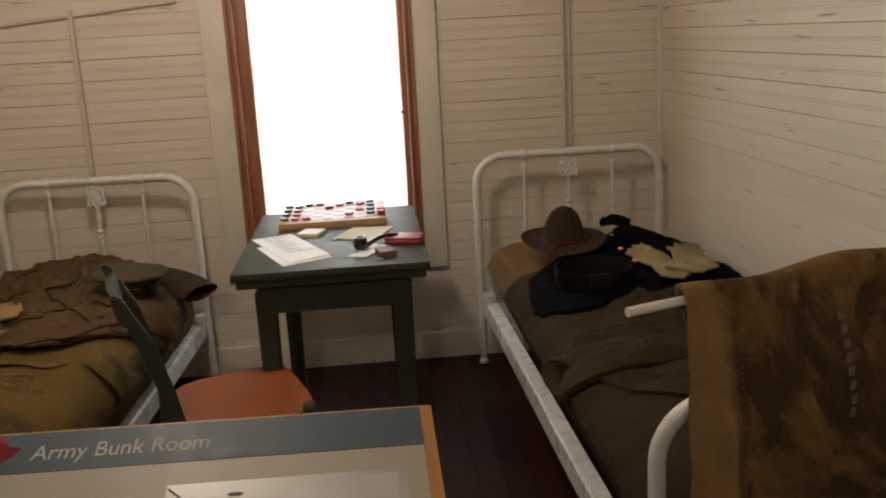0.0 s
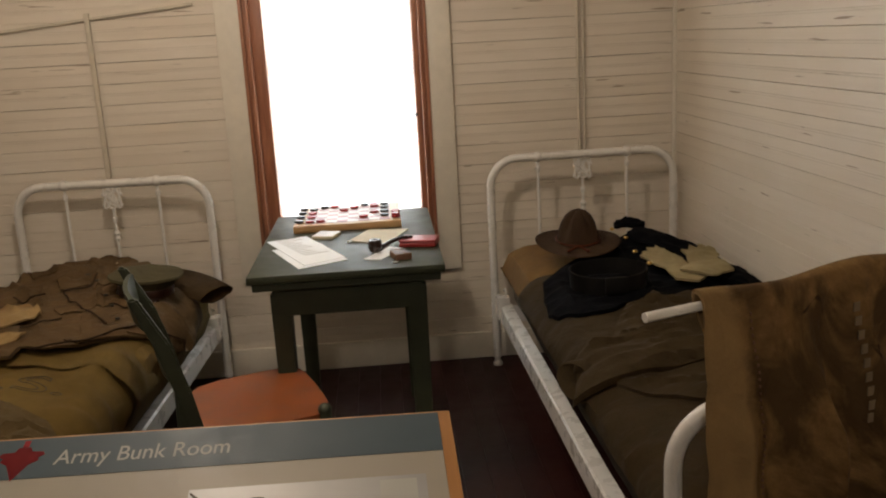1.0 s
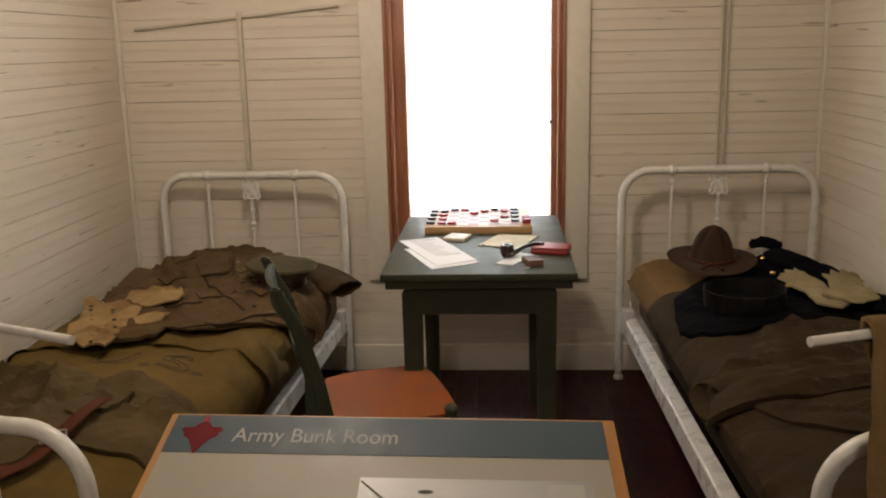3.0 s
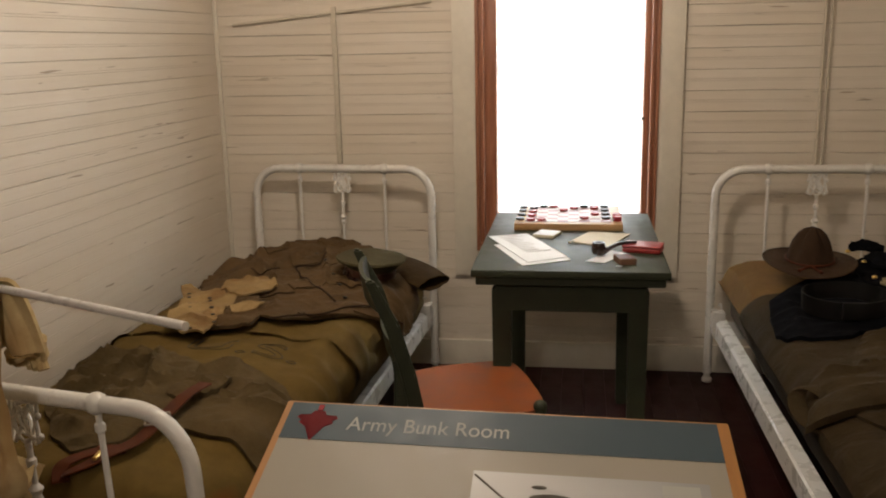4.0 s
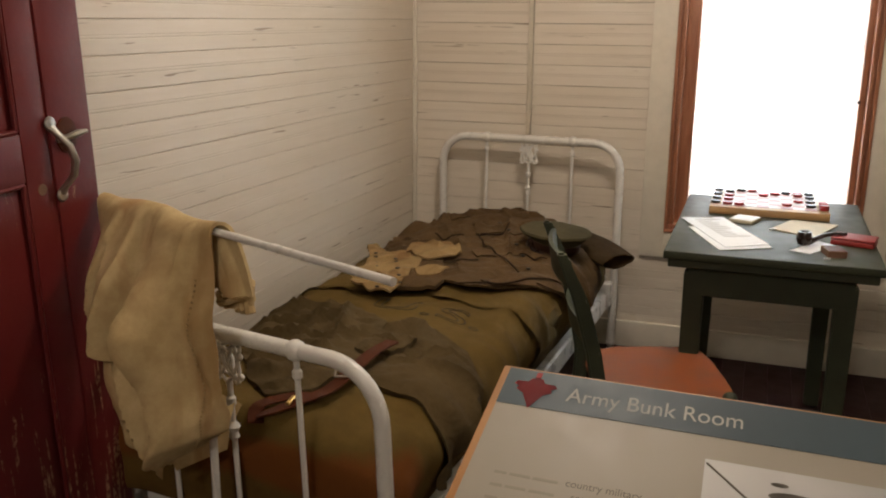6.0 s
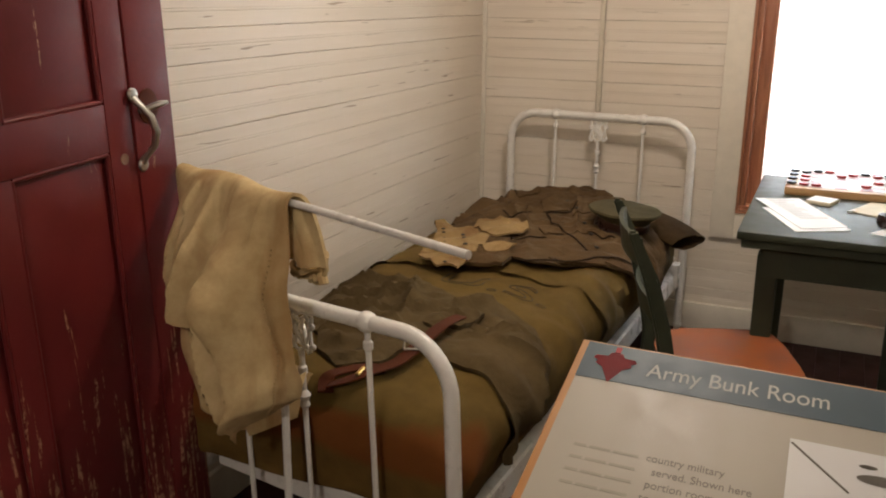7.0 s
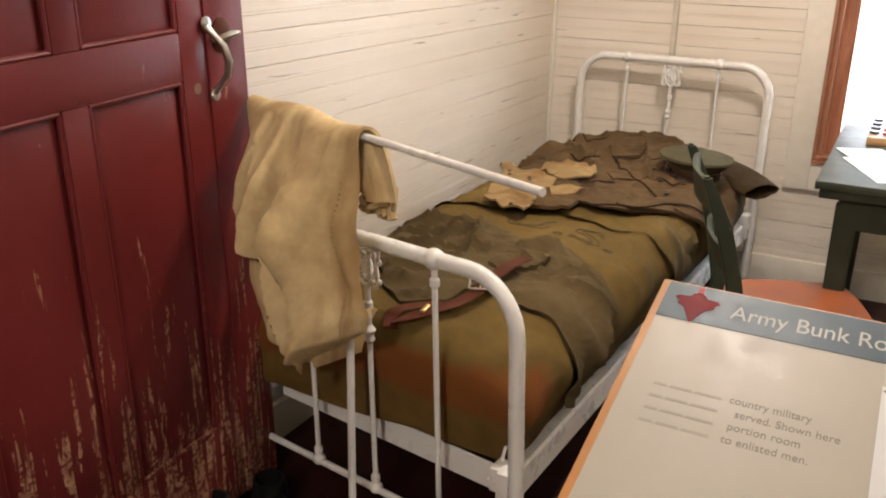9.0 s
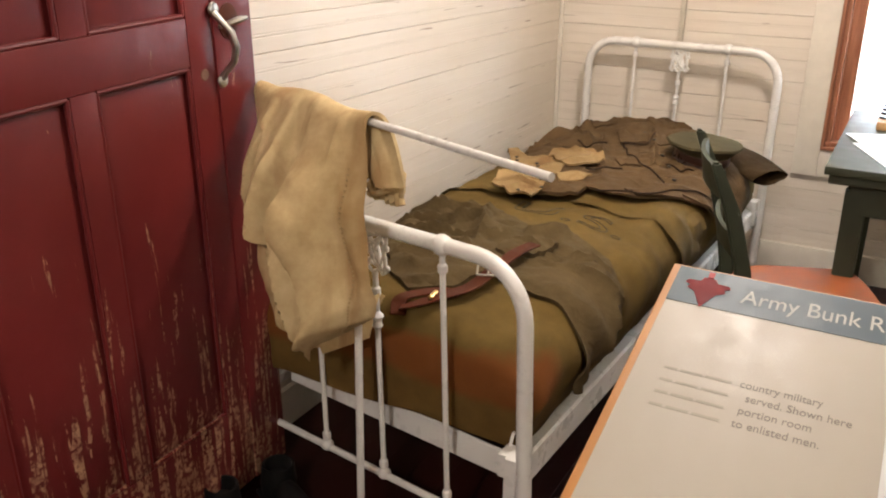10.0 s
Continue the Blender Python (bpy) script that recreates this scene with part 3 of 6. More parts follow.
def striped_wool(name, dark, light, band):
    """Blanket wool with a broad rust-coloured stripe across the foot."""
    n = Nodes(name)
    broad, mid, fibre = n.noise(3.2, 5, 0.6), n.noise(17, 5, 0.65), n.noise(800, 2)
    tone = n.ramp(n.maths("ADD", n.maths("MULTIPLY", broad, 0.6), n.maths("MULTIPLY", mid, 0.4)), (0.34, dark), (0.66, light))
    low = n.maths("ADD", n.axis(2), n.maths("MULTIPLY", n.maths("SUBTRACT", broad, 0.5), 0.1))
    foot = n.ramp(n.axis(1), (0.10, 1.0), (0.16, 0.0))
    stripe = n.ramp(low, (0.385, 0.15), (0.41, 1.0), (0.475, 1.0), (0.50, 0.0))
    tone = n.mix(n.maths("MULTIPLY", n.maths("MULTIPLY", foot, stripe), 0.85), tone, band)
    tone = n.mix(n.ramp(fibre, (0.3, 0.3), (0.7, 0.0)), tone, tuple(c * 0.55 for c in dark))
    mat = n.done(tone, 0.95, n.maths("ADD", n.maths("MULTIPLY", fibre, 0.15), mid), 0.3, 0.003)
    n.bsdf.inputs["Specular IOR Level"].default_value = 0.15
    return mat


M_OLIVE = striped_wool("olive blanket wool", (0.080, 0.050, 0.0125), (0.136, 0.088, 0.022), (0.16, 0.047, 0.010))
M_OLIVE_DARK = wool("dark olive blanket wool", (0.024, 0.0150, 0.0060), (0.040, 0.0255, 0.0102))
M_DRAB = wool("dark olive drab trouser wool", (0.030, 0.0195, 0.0085), (0.050, 0.034, 0.0155))
M_TUNIC = wool("brown drab tunic wool", (0.060, 0.036, 0.015), (0.102, 0.062, 0.027))
M_TROUSER = wool("olive drab trouser wool", (0.060, 0.041, 0.0165), (0.100, 0.069, 0.030))
M_NAVY = wool("dark navy coat wool", (0.0026, 0.0027, 0.0036), (0.0045, 0.0048, 0.0062))
M_NAVY.node_tree.nodes["Principled BSDF"].inputs["Specular IOR Level"].default_value = 0.04
M_CANVAS = wool("tan canvas", (0.20, 0.13, 0.055), (0.31, 0.21, 0.095), (0.16, 0.09, 0.035), 0.9)


def bag_canvas():
    """Buff duck canvas, streaked brown from hanging wet, with fine cross creases."""
    n = Nodes("buff barracks bag canvas")
    broad, mid, fibre = n.noise(4.0, 5, 0.6), n.noise(19, 5, 0.65), n.noise(900, 2)
    tone = n.ramp(n.maths("ADD", n.maths("MULTIPLY", broad, 0.55), n.maths("MULTIPLY", mid, 0.45)), (0.38, (0.43, 0.31, 0.145)), (0.62, (0.62, 0.485, 0.265)))
    streak = n.noise(1.0, 4, 0.55, n.scaled(11, 11, 1.8), 0.5)
    tone = n.mix(n.ramp(streak, (0.50, 0.0), (0.68, 0.62)), tone, (0.28, 0.15, 0.057))
    tone = n.mix(n.ramp(fibre, (0.3, 0.2), (0.7, 0.0)), tone, (0.24, 0.15, 0.06))
    crumple = n.maths("ABSOLUTE", n.maths("SUBTRACT", n.noise(1.0, 3, 0.5, n.scaled(9, 9, 6), 0.4), 0.5))
    relief = n.maths("SUBTRACT", n.maths("ADD", n.maths("MULTIPLY", fibre, 0.08), n.maths("MULTIPLY", mid, 0.2)), n.maths("MULTIPLY", crumple, 1.5))
    return n.done(tone, 0.9, relief, 0.5, 0.008, Specular_IOR_Level=0.15)


M_BAG = bag_canvas()


def stained_canvas():
    """Brown duck canvas with large dark water stains, small oily spots and a paler tan strip along one edge."""
    n = Nodes("stained brown barracks bag canvas")
    big, mid, fibre = n.noise(5.0, 5, 0.6, None, 1.2), n.noise(19, 5, 0.65), n.noise(900, 2)
    tone = n.ramp(mid, (0.35, (0.135, 0.076, 0.026)), (0.65, (0.23, 0.138, 0.053)))
    tone = n.mix(n.ramp(big, (0.43, 0.92), (0.56, 0.0)), tone, (0.050, 0.028, 0.011))
    tone = n.mix(n.ramp(n.noise(16, 2, 0.5, None, 0.8), (0.70, 0.0), (0.725, 0.9)), tone, (0.02, 0.011, 0.006))
    edge = n.maths("ADD", n.axis(0), n.maths("MULTIPLY", mid, 0.03))
    tone = n.mix(n.ramp(edge, (0.15, 0.75), (0.175, 0.0)), tone, (0.26, 0.17, 0.074))
    tone = n.mix(n.ramp(fibre, (0.3, 0.3), (0.7, 0.0)), tone, (0.05, 0.028, 0.01))
    crumple = n.maths("ABSOLUTE", n.maths("SUBTRACT", n.noise(11, 4, 0.55, None, 0.8), 0.5))
    relief = n.maths("SUBTRACT", n.maths("ADD", n.maths("MULTIPLY", fibre, 0.1), n.maths("MULTIPLY", mid, 0.3)), n.maths("MULTIPLY", crumple, 2.4))
    return n.done(tone, 0.9, relief, 0.6, 0.009, Specular_IOR_Level=0.15)


M_BAG_DARK = stained_canvas()
M_GLOVE = wool("buff glove leather", (0.20, 0.16, 0.085), (0.32, 0.265, 0.15))
M_FELT = wool("brown hat felt", (0.032, 0.018, 0.010), (0.052, 0.030, 0.017))
M_CAPWOOL = wool("olive green cap wool", (0.052, 0.044, 0.021), (0.080, 0.067, 0.034))
M_PILLOW = wool("tan striped pillow ticking", (0.10, 0.052, 0.015), (0.16, 0.088, 0.028))
M_TICK = plain("dark mattress ticking", (0.05, 0.034, 0.02), 0.9)
M_LEATHER = plain("red-brown belt leather", (0.070, 0.017, 0.006), 0.5, vary=0.4)
M_LEATHER.node_tree.nodes["Principled BSDF"].inputs["Specular IOR Level"].default_value = 0.1
M_BLACKLEATHER = plain("black leather", (0.006, 0.0055, 0.005), 0.5, vary=0.4)
M_BLACKLEATHER.node_tree.nodes["Principled BSDF"].inputs["Specular IOR Level"].default_value = 0.2
M_THREAD = plain("dark stitching thread", (0.035, 0.028, 0.018), 0.9)

for bedtop, bed_, label in ((TOP_L, BED_L, "thin dark-ticked mattress on the bed springs"), (TOP_R, BED_R, "thin dark-ticked mattress on the bed springs")):
    bm = box(bm_new(), (-0.318, 0.06, 0.295), (0.318, bedtop.length - 0.03, 0.50), 0.03, 3)
    solid("mattress", bm, M_TICK, bedtop.m, label, "mattress")
    bm = bm_new()
    made = bmesh.ops.create_grid(bm, x_segments=24, y_segments=16, size=1)["verts"]
    for v in made:
        a, b = v.co.x, v.co.y
        f = max(0, (1 - a ** 6) * (1 - b ** 6)) ** 0.42
        v.co = Vector((a * 0.37, bedtop.length - 0.33 + b * 0.28, 0.452 + (0.085 + bedtop.pillow) * f + 0.008 * noise.noise(Vector((a * 5, b * 4, 1)))))
    bmesh.ops.solidify(bm, geom=bm.faces[:], thickness=0.006)
    solid("pillow", bm, M_PILLOW, bedtop.m, "flat tan ticking pillow at the head of the bed", "pillow")

# left bed: lower blanket over the foot, upper blanket with a wavy selvage edge
bm = blanket(TOP_L, -0.5, 0.57, -0.19, 1.25, 0.006, 11.0, 0.011)
under = solid("blanket", bm, M_OLIVE, ML, "olive wool army blanket with a rust stripe at the foot", "blanket")
bm = blanket(TOP_L, -0.5, 0.565, 0.93, LL - 0.2, 0.018, 23.0, 0.010, hem=lambda s: 0.016 * math.sin(s * 19 + 1) + 0.012 * math.sin(s * 47) + 0.05 * s)
solid("blanket", bm, M_OLIVE, ML, "olive wool blanket laid over the upper half of the bed", "blanket")
bm = blanket(TOP_R, -0.565, 0.5, -0.19, LR - 0.60, 0.006, 31.0, 0.008)
solid("blanket", bm, M_OLIVE_DARK, MR, "dark olive wool army blanket tucked over the mattress", "blanket")


def lettering(name, text, size, material, parent, m, label="", squash=1.0, outline=0.0):
    """Flat letters in the built-in font as a mesh part, their first letter's foot at the origin of m."""
    curve = bpy.data.curves.new(name, "FONT")
    curve.body, curve.size, curve.extrude = text, size, 0.0001
    if outline:
        curve.fill_mode, curve.bevel_depth, curve.extrude = "NONE", outline, 0.0
    ob = bpy.data.objects.new(name, curve)
    mesh = bpy.data.meshes.new_from_object(ob)
    bpy.data.objects.remove(ob)
    bpy.data.curves.remove(curve)
    mesh.materials.clear()
    mesh.materials.append(material)
    out = new(name, mesh)
    out.parent = parent
    out.matrix_local = m @ Matrix.Diagonal((squash, 1, 1, 1))
    if label:
        out["label"] = label
    return out


letters = lettering("stitched_letters", "U.S.", 0.15, M_THREAD, under, Matrix.Identity(4), "dark outlined letters stitched on the blanket", outline=0.0011)
for v in letters.data.vertices:
    q = Vector((v.co.x * 1.5 - 0.07, v.co.y * 0.85 + 0.785, 0))
    v.co = TOP_L.on(q.x, q.y, 0.001 + 0.8 * v.co.z)

M_VISOR = plain("dark brown polished leather", (0.040, 0.014, 0.008), 0.3, vary=0.3)

# tunic, service cap, canvas legging, trousers and belt on the left bed
tunic = thing("uniform_tunic", ML, "brown drab wool army tunic laid open on the blanket", "tunic")
whole = [(-1.33, 3.30), (-1.36, 3.66), (-1.22, 3.86), (-1.02, 3.93), (-0.82, 3.90), (-0.70, 3.74), (-0.60, 3.62), (-0.55, 3.36), (-0.66, 3.14), (-0.84, 2.92), (-0.96, 2.95), (-1.00, 3.10), (-1.17, 3.20)]


def peaks(x, y):
    """Cloth stands up in small points where the shoulders are bunched."""
    up = 0.008 + sum(h * bump_at(math.hypot(x - a, y - b), w) for a, b, h, w in PEAKS) + 0.017 * wrinkle((x, y), 42.0, 5.0, 0.7)
    for x0, y0, x1, y1, h, w in RIDGES:
        dx, dy = x1 - x0, y1 - y0
        t = max(0, min(1, ((x - x0) * dx + (y - y0) * dy) / (dx * dx + dy * dy)))
        up += h * bump_at(math.hypot(x - x0 - t * dx, y - y0 - t * dy), w)
    return max(up, 0.001)


RIDGES = [(*TOP_L.local(a, b), *TOP_L.local(c, d), h, w) for a, b, c, d, h, w in (
    (-1.26, 3.70, -1.06, 3.40, 0.018, 0.010), (-1.12, 3.62, -0.94, 3.05, 0.012, 0.009), (-1.28, 3.42, -1.08, 3.26, 0.016, 0.011),
    (-0.98, 3.82, -0.84, 3.30, 0.014, 0.009), (-0.90, 3.72, -0.66, 3.52, 0.016, 0.010), (-0.82, 3.40, -0.62, 3.30, 0.010, 0.010),
    (-0.66, 3.60, -0.50, 3.28, 0.014, 0.022), (-0.55, 3.36, -0.47, 3.28, 0.012, 0.010))]
PEAKS = [(*TOP_L.local(a, b), h, w) for a, b, h, w in ((-1.30, 3.62, 0.020, 0.04), (-1.24, 3.76, 0.030, 0.024), (-1.14, 3.84, 0.016, 0.03), (-1.02, 3.87, 0.026, 0.024), (-0.90, 3.84, 0.012, 0.04), (-1.18, 3.55, 0.022, 0.05), (-0.78, 3.70, 0.022, 0.04), (-1.05, 3.62, 0.018, 0.03))]
part("lining", garment(TOP_L, whole, 0.001, 0.003, 41.0, 5.0, 0.001, 0.6, rounds=1, over=peaks), M_TUNIC, tunic)
front = [(-1.34, 3.36), (-1.33, 3.70), (-1.16, 3.90), (-1.02, 3.72), (-0.90, 3.34), (-0.80, 2.97), (-0.86, 2.91), (-0.97, 2.96), (-1.02, 3.12), (-1.2, 3.22)]
part("front", garment(TOP_L, front, 0.005, 0.003, 42.0, 9.0, 0.002, 0.9, rounds=0, over=peaks, ragged=0.004), M_TUNIC, tunic)
front = [(-1.06, 3.90), (-0.82, 3.91), (-0.69, 3.74), (-0.60, 3.60), (-0.55, 3.37), (-0.66, 3.15), (-0.80, 2.99), (-0.90, 3.34), (-1.0, 3.66)]
part("front", garment(TOP_L, front, 0.009, 0.003, 44.0, 9.0, 0.002, 0.3, rounds=0, over=peaks, ragged=0.004), M_TUNIC, tunic)
for lapel in ([(-1.14, 3.86), (-1.02, 3.84), (-0.96, 3.62), (-1.02, 3.52), (-1.10, 3.66)], [(-0.99, 3.86), (-0.86, 3.86), (-0.84, 3.68), (-0.93, 3.56), (-0.98, 3.70)]):
    part("lapel", garment(TOP_L, lapel, 0.016, 0.003, 45.0, 9.0, 0.003, 0.9, rounds=0, step=0.01, over=peaks), M_TUNIC, tunic)
bm, rows = bm_new(), []
for k in range(15):
    f = k / 14
    c = Vector((-0.80, 3.80, 0.580)).lerp(Vector((-0.505, 3.585, 0.540)), f) + Vector((0, 0, 0.018 * math.sin(math.pi * f)))
    w, h = 0.088 + 0.012 * math.sin(3 * f), 0.014 + 0.006 * f
    row = []
    for i in range(20):
        a = 2 * math.pi * i / 20
        lump = 0.007 * wrinkle((0.5 * math.cos(a), f * 0.35), 46.0, 7.0, 0.4)
        row.append(bm.verts.new(ML.inverted() @ (c + Vector((0.52, 0.85, 0)) * w * math.cos(a) + Vector((0, 0, (h + lump) * math.sin(a))))))
    rows.append(row)
for a, b in zip(rows, rows[1:]):
    for i in range(20):
        bm.faces.new((a[i], a[(i + 1) % 20], b[(i + 1) % 20], b[i]))
bmesh.ops.solidify(bm, geom=bm.faces[:], thickness=0.004)
part("sleeve", bm, M_TUNIC, tunic, "open tunic cuff past the mattress edge", 60)
sleeve = [(-1.36, 3.62), (-1.24, 3.66), (-1.13, 3.40), (-1.02, 3.12), (-0.93, 2.88), (-1.07, 2.82), (-1.18, 3.0), (-1.30, 3.3)]
part("sleeve", garment(TOP_L, sleeve, 0.009, 0.010, 47.0, 9.0, 0.006, 1.2, rounds=1, over=peaks), M_TUNIC, tunic)
collar = [(-1.26, 3.82), (-1.12, 3.96), (-0.98, 3.99), (-0.86, 3.93), (-0.9, 3.83), (-1.0, 3.86), (-1.12, 3.84), (-1.2, 3.74)]
part("collar", garment(TOP_L, collar, 0.008, 0.006, 49.0, 9.0, 0.018, 0.3, step=0.01, rounds=0, ragged=0.016, over=peaks), M_TUNIC, tunic, "stand collar with frayed edge")
for a, b in (((-0.98, 3.30), (-0.86, 3.40)), ((-0.86, 3.02), (-0.74, 3.14)), ((-0.84, 3.56), (-0.74, 3.66))):
    flap = [(a[0], a[1]), (a[0] + 0.06, a[1] - 0.06), (b[0] + 0.05, b[1] - 0.05), (b[0], b[1])]
    part("pocket_flap", garment(TOP_L, flap, 0.0145, 0.002, 53.0, 8.0, 0.001, step=0.01, ragged=0.002, rounds=0, over=peaks), M_TUNIC, tunic)
for x, y in ((-0.86, 3.47), (-0.93, 3.62), (-0.80, 3.33), (-0.75, 3.21), (-1.0, 3.74)):
    u, v = TOP_L.local(x, y)
    p = TOP_L.on(u, v, 0.018 + peaks(u, v))
    part("button", lathe(bm_new(), [(0.004, -0.003), (0.008, 0.0), (0.007, 0.003), (0.002, 0.004)], p, 10), M_THREAD, tunic, "small dark button")


def peaked_cap():
    u, v = TOP_L.local(-0.735, 3.52)
    p = TOP_L.on(u, v, 0.036)
    cap = thing("service_cap", ML @ Matrix.Translation(p) @ Matrix.Rotation(radians(-28), 4, "Z") @ Matrix.Rotation(radians(7), 4, "Y"), "olive wool service cap with brown leather visor", "cap")
    bm = lathe(bm_new(), [(0.098, 0.0), (0.099, 0.03), (0.104, 0.036), (0.128, 0.047), (0.137, 0.056), (0.134, 0.064), (0.10, 0.070), (0.02, 0.073)], (0, 0, 0), 30, (1, 0.86))
    for q in bm.verts:
        q.co.z += 0.004 * noise.noise(q.co * 18) + (0.012 * q.co.x / 0.13 if q.co.z > 0.04 else 0)
    part("crown", bm, M_CAPWOOL, cap)
    part("band", lathe(bm_new(), [(0.1, 0.0), (0.1015, 0.004), (0.1015, 0.024), (0.1, 0.028)], (0, 0, 0), 30, (1, 0.86)), M_VISOR, cap, "dark brown leather band")
    bm, rows = bm_new(), []
    for i in range(15):
        a = radians(-155 + 130 * i / 14)
        rows.append([bm.verts.new((0.099 * math.cos(a) * k, 0.085 * math.sin(a) * k, 0.006 - 0.16 * (k - 1) ** 1.2 + 0.0)) for k in (1.0, 1.15, 1.0 + 0.38 * math.sin(math.pi * (i + 0.6) / 15.2))])
    for a, b in zip(rows, rows[1:]):
        for k in range(2):
            bm.faces.new((a[k], a[k + 1], b[k + 1], b[k]))
    bmesh.ops.solidify(bm, geom=bm.faces[:], thickness=0.0035)
    part("visor", bm, M_VISOR, cap, "brown leather visor")


peaked_cap()

legging = thing("canvas_legging", ML, "tan laced canvas legging lying flat on the tunic", "legging")
main = [(-1.375, 3.33), (-1.33, 3.21), (-1.278, 3.113), (-1.25, 2.95), (-1.219, 2.826), (-1.054, 2.745), (-1.065, 2.88), (-1.082, 3.024), (-1.09, 3.12), (-1.19, 3.20), (-1.27, 3.24)]
part("panel", garment(TOP_L, main, 0.021, 0.004, 61.0, 4.0, 0.004, 1.2, rounds=0, ragged=0.001, step=0.009, over=peaks, folds=((-1.28, 3.1, -1.1, 2.78, 0.006, 0.02),)), M_CANVAS, legging)
part("flap", garment(TOP_L, [(-1.20, 3.30), (-1.17, 3.17), (-1.09, 3.11), (-1.03, 3.15), (-0.99, 3.23), (-1.06, 3.33), (-1.12, 3.29)], 0.027, 0.004, 63.0, 5.0, 0.008, rounds=0, ragged=0.001, step=0.009, over=peaks), M_CANVAS, legging)
part("strap", garment(TOP_L, [(-1.08, 3.0), (-1.05, 2.96), (-0.98, 2.98), (-0.97, 3.04)], 0.022, 0.003, 65.0, 7.0, 0.002, step=0.009, rounds=0, over=peaks), M_CANVAS, legging)
for i in range(7):
    for x0, y0, x1, y1 in ((-1.27, 3.14, -1.11, 2.78), (-1.20, 3.14, -1.06, 2.84)):
        t = i / 6
        u, v = TOP_L.local(x0 + (x1 - x0) * t, y0 + (y1 - y0) * t)
        part("eyelet", lathe(bm_new(), [(0.002, 0.0), (0.0065, 0.0), (0.0065, 0.003), (0.002, 0.0034)], TOP_L.on(u, v, 0.028 + peaks(u, v)), 8), M_THREAD, legging)

trousers = thing("wool_trousers", ML, "olive drab wool breeches draped over the foot of the bed", "trousers")
seat_ = [(-1.36, 2.48), (-1.385, 2.58), (-1.372, 2.655), (-1.298, 2.715), (-1.21, 2.69), (-1.132, 2.68), (-0.977, 2.565), (-0.896, 2.505), (-0.853, 2.34), (-0.944, 2.236), (-0.977, 2.10), (-1.067, 2.05), (-1.165, 2.13), (-1.21, 2.20), (-1.273, 2.28), (-1.31, 2.38)]
part("waist", garment(TOP_L, seat_, 0.002, 0.010, 71.0, 6.0, 0.017, 0.5, rounds=0, folds=((-1.36, 2.58, -1.14, 2.62, 0.030, 0.014), (-1.33, 2.46, -1.10, 2.52, 0.026, 0.012), (-1.26, 2.34, -1.02, 2.42, 0.026, 0.012), (-1.14, 2.66, -1.04, 2.36, 0.022, 0.010), (-1.2, 2.22, -1.04, 2.3, 0.024, 0.012), (-1.3, 2.6, -1.0, 2.45, 0.018, 0.03), (-1.28, 2.42, -1.05, 2.3, 0.02, 0.028), (-1.2, 2.66, -1.12, 2.3, 0.014, 0.02), (-1.24, 2.2, -1.12, 2.16, 0.018, 0.02))), M_TROUSER, trousers)
leg = [(-1.0, 2.50), (-0.97, 2.545), (-0.90, 2.612), (-0.78, 2.555), (-0.66, 2.41), (-0.60, 2.30), (-0.575, 2.20), (-0.575, 2.13), (-0.60, 2.10), (-0.64, 2.12), (-0.70, 2.155), (-0.764, 2.185), (-0.875, 2.18), (-0.98, 2.245)]
part("leg", garment(TOP_L, leg, 0.002, 0.009, 73.0, 5.0, 0.016, 0.8, folds=((-0.98, 2.40, -0.72, 2.44, 0.018, 0.011), (-0.90, 2.32, -0.64, 2.36, 0.014, 0.010), (-0.80, 2.48, -0.58, 2.22, 0.014, 0.012), (-0.66, 2.3, -0.60, 2.14, 0.010, 0.012), (-0.96, 2.50, -0.88, 2.57, 0.024, 0.018), (-0.9, 2.54, -0.62, 2.25, 0.010, 0.02), (-0.6, 2.12, -0.52, 2.09, 0.005, 0.012))), M_TROUSER, trousers)
cuff = [(-1.0, 2.34), (-0.94, 2.48), (-0.86, 2.50), (-0.87, 2.40), (-0.92, 2.30)]
part("cuff", garment(TOP_L, cuff, 0.02, 0.012, 75.0, 11.0, 0.016, 0.2, step=0.01), M_TROUSER, trousers)


FRONT_EDGE = [(-1.01, 3.50), (-0.97, 3.43), (-0.845, 3.25), (-0.725, 3.085)]
HEM = [(-0.90, 2.88), (-0.833, 2.92), (-0.77, 2.995), (-0.722, 3.084), (-0.65, 3.21), (-0.585, 3.335)]
POCKET_A = [(-1.01, 3.10), (-0.965, 3.155), (-0.90, 3.225)]
POCKET_B = [(-0.82, 3.36), (-0.76, 3.34), (-0.705, 3.39)]
LAPEL_A = [(-1.015, 3.505), (-0.955, 3.575), (-0.935, 3.71), (-0.88, 3.685)]
LAPEL_B = [(-1.205, 3.50), (-1.10, 3.44), (-1.04, 3.48)]


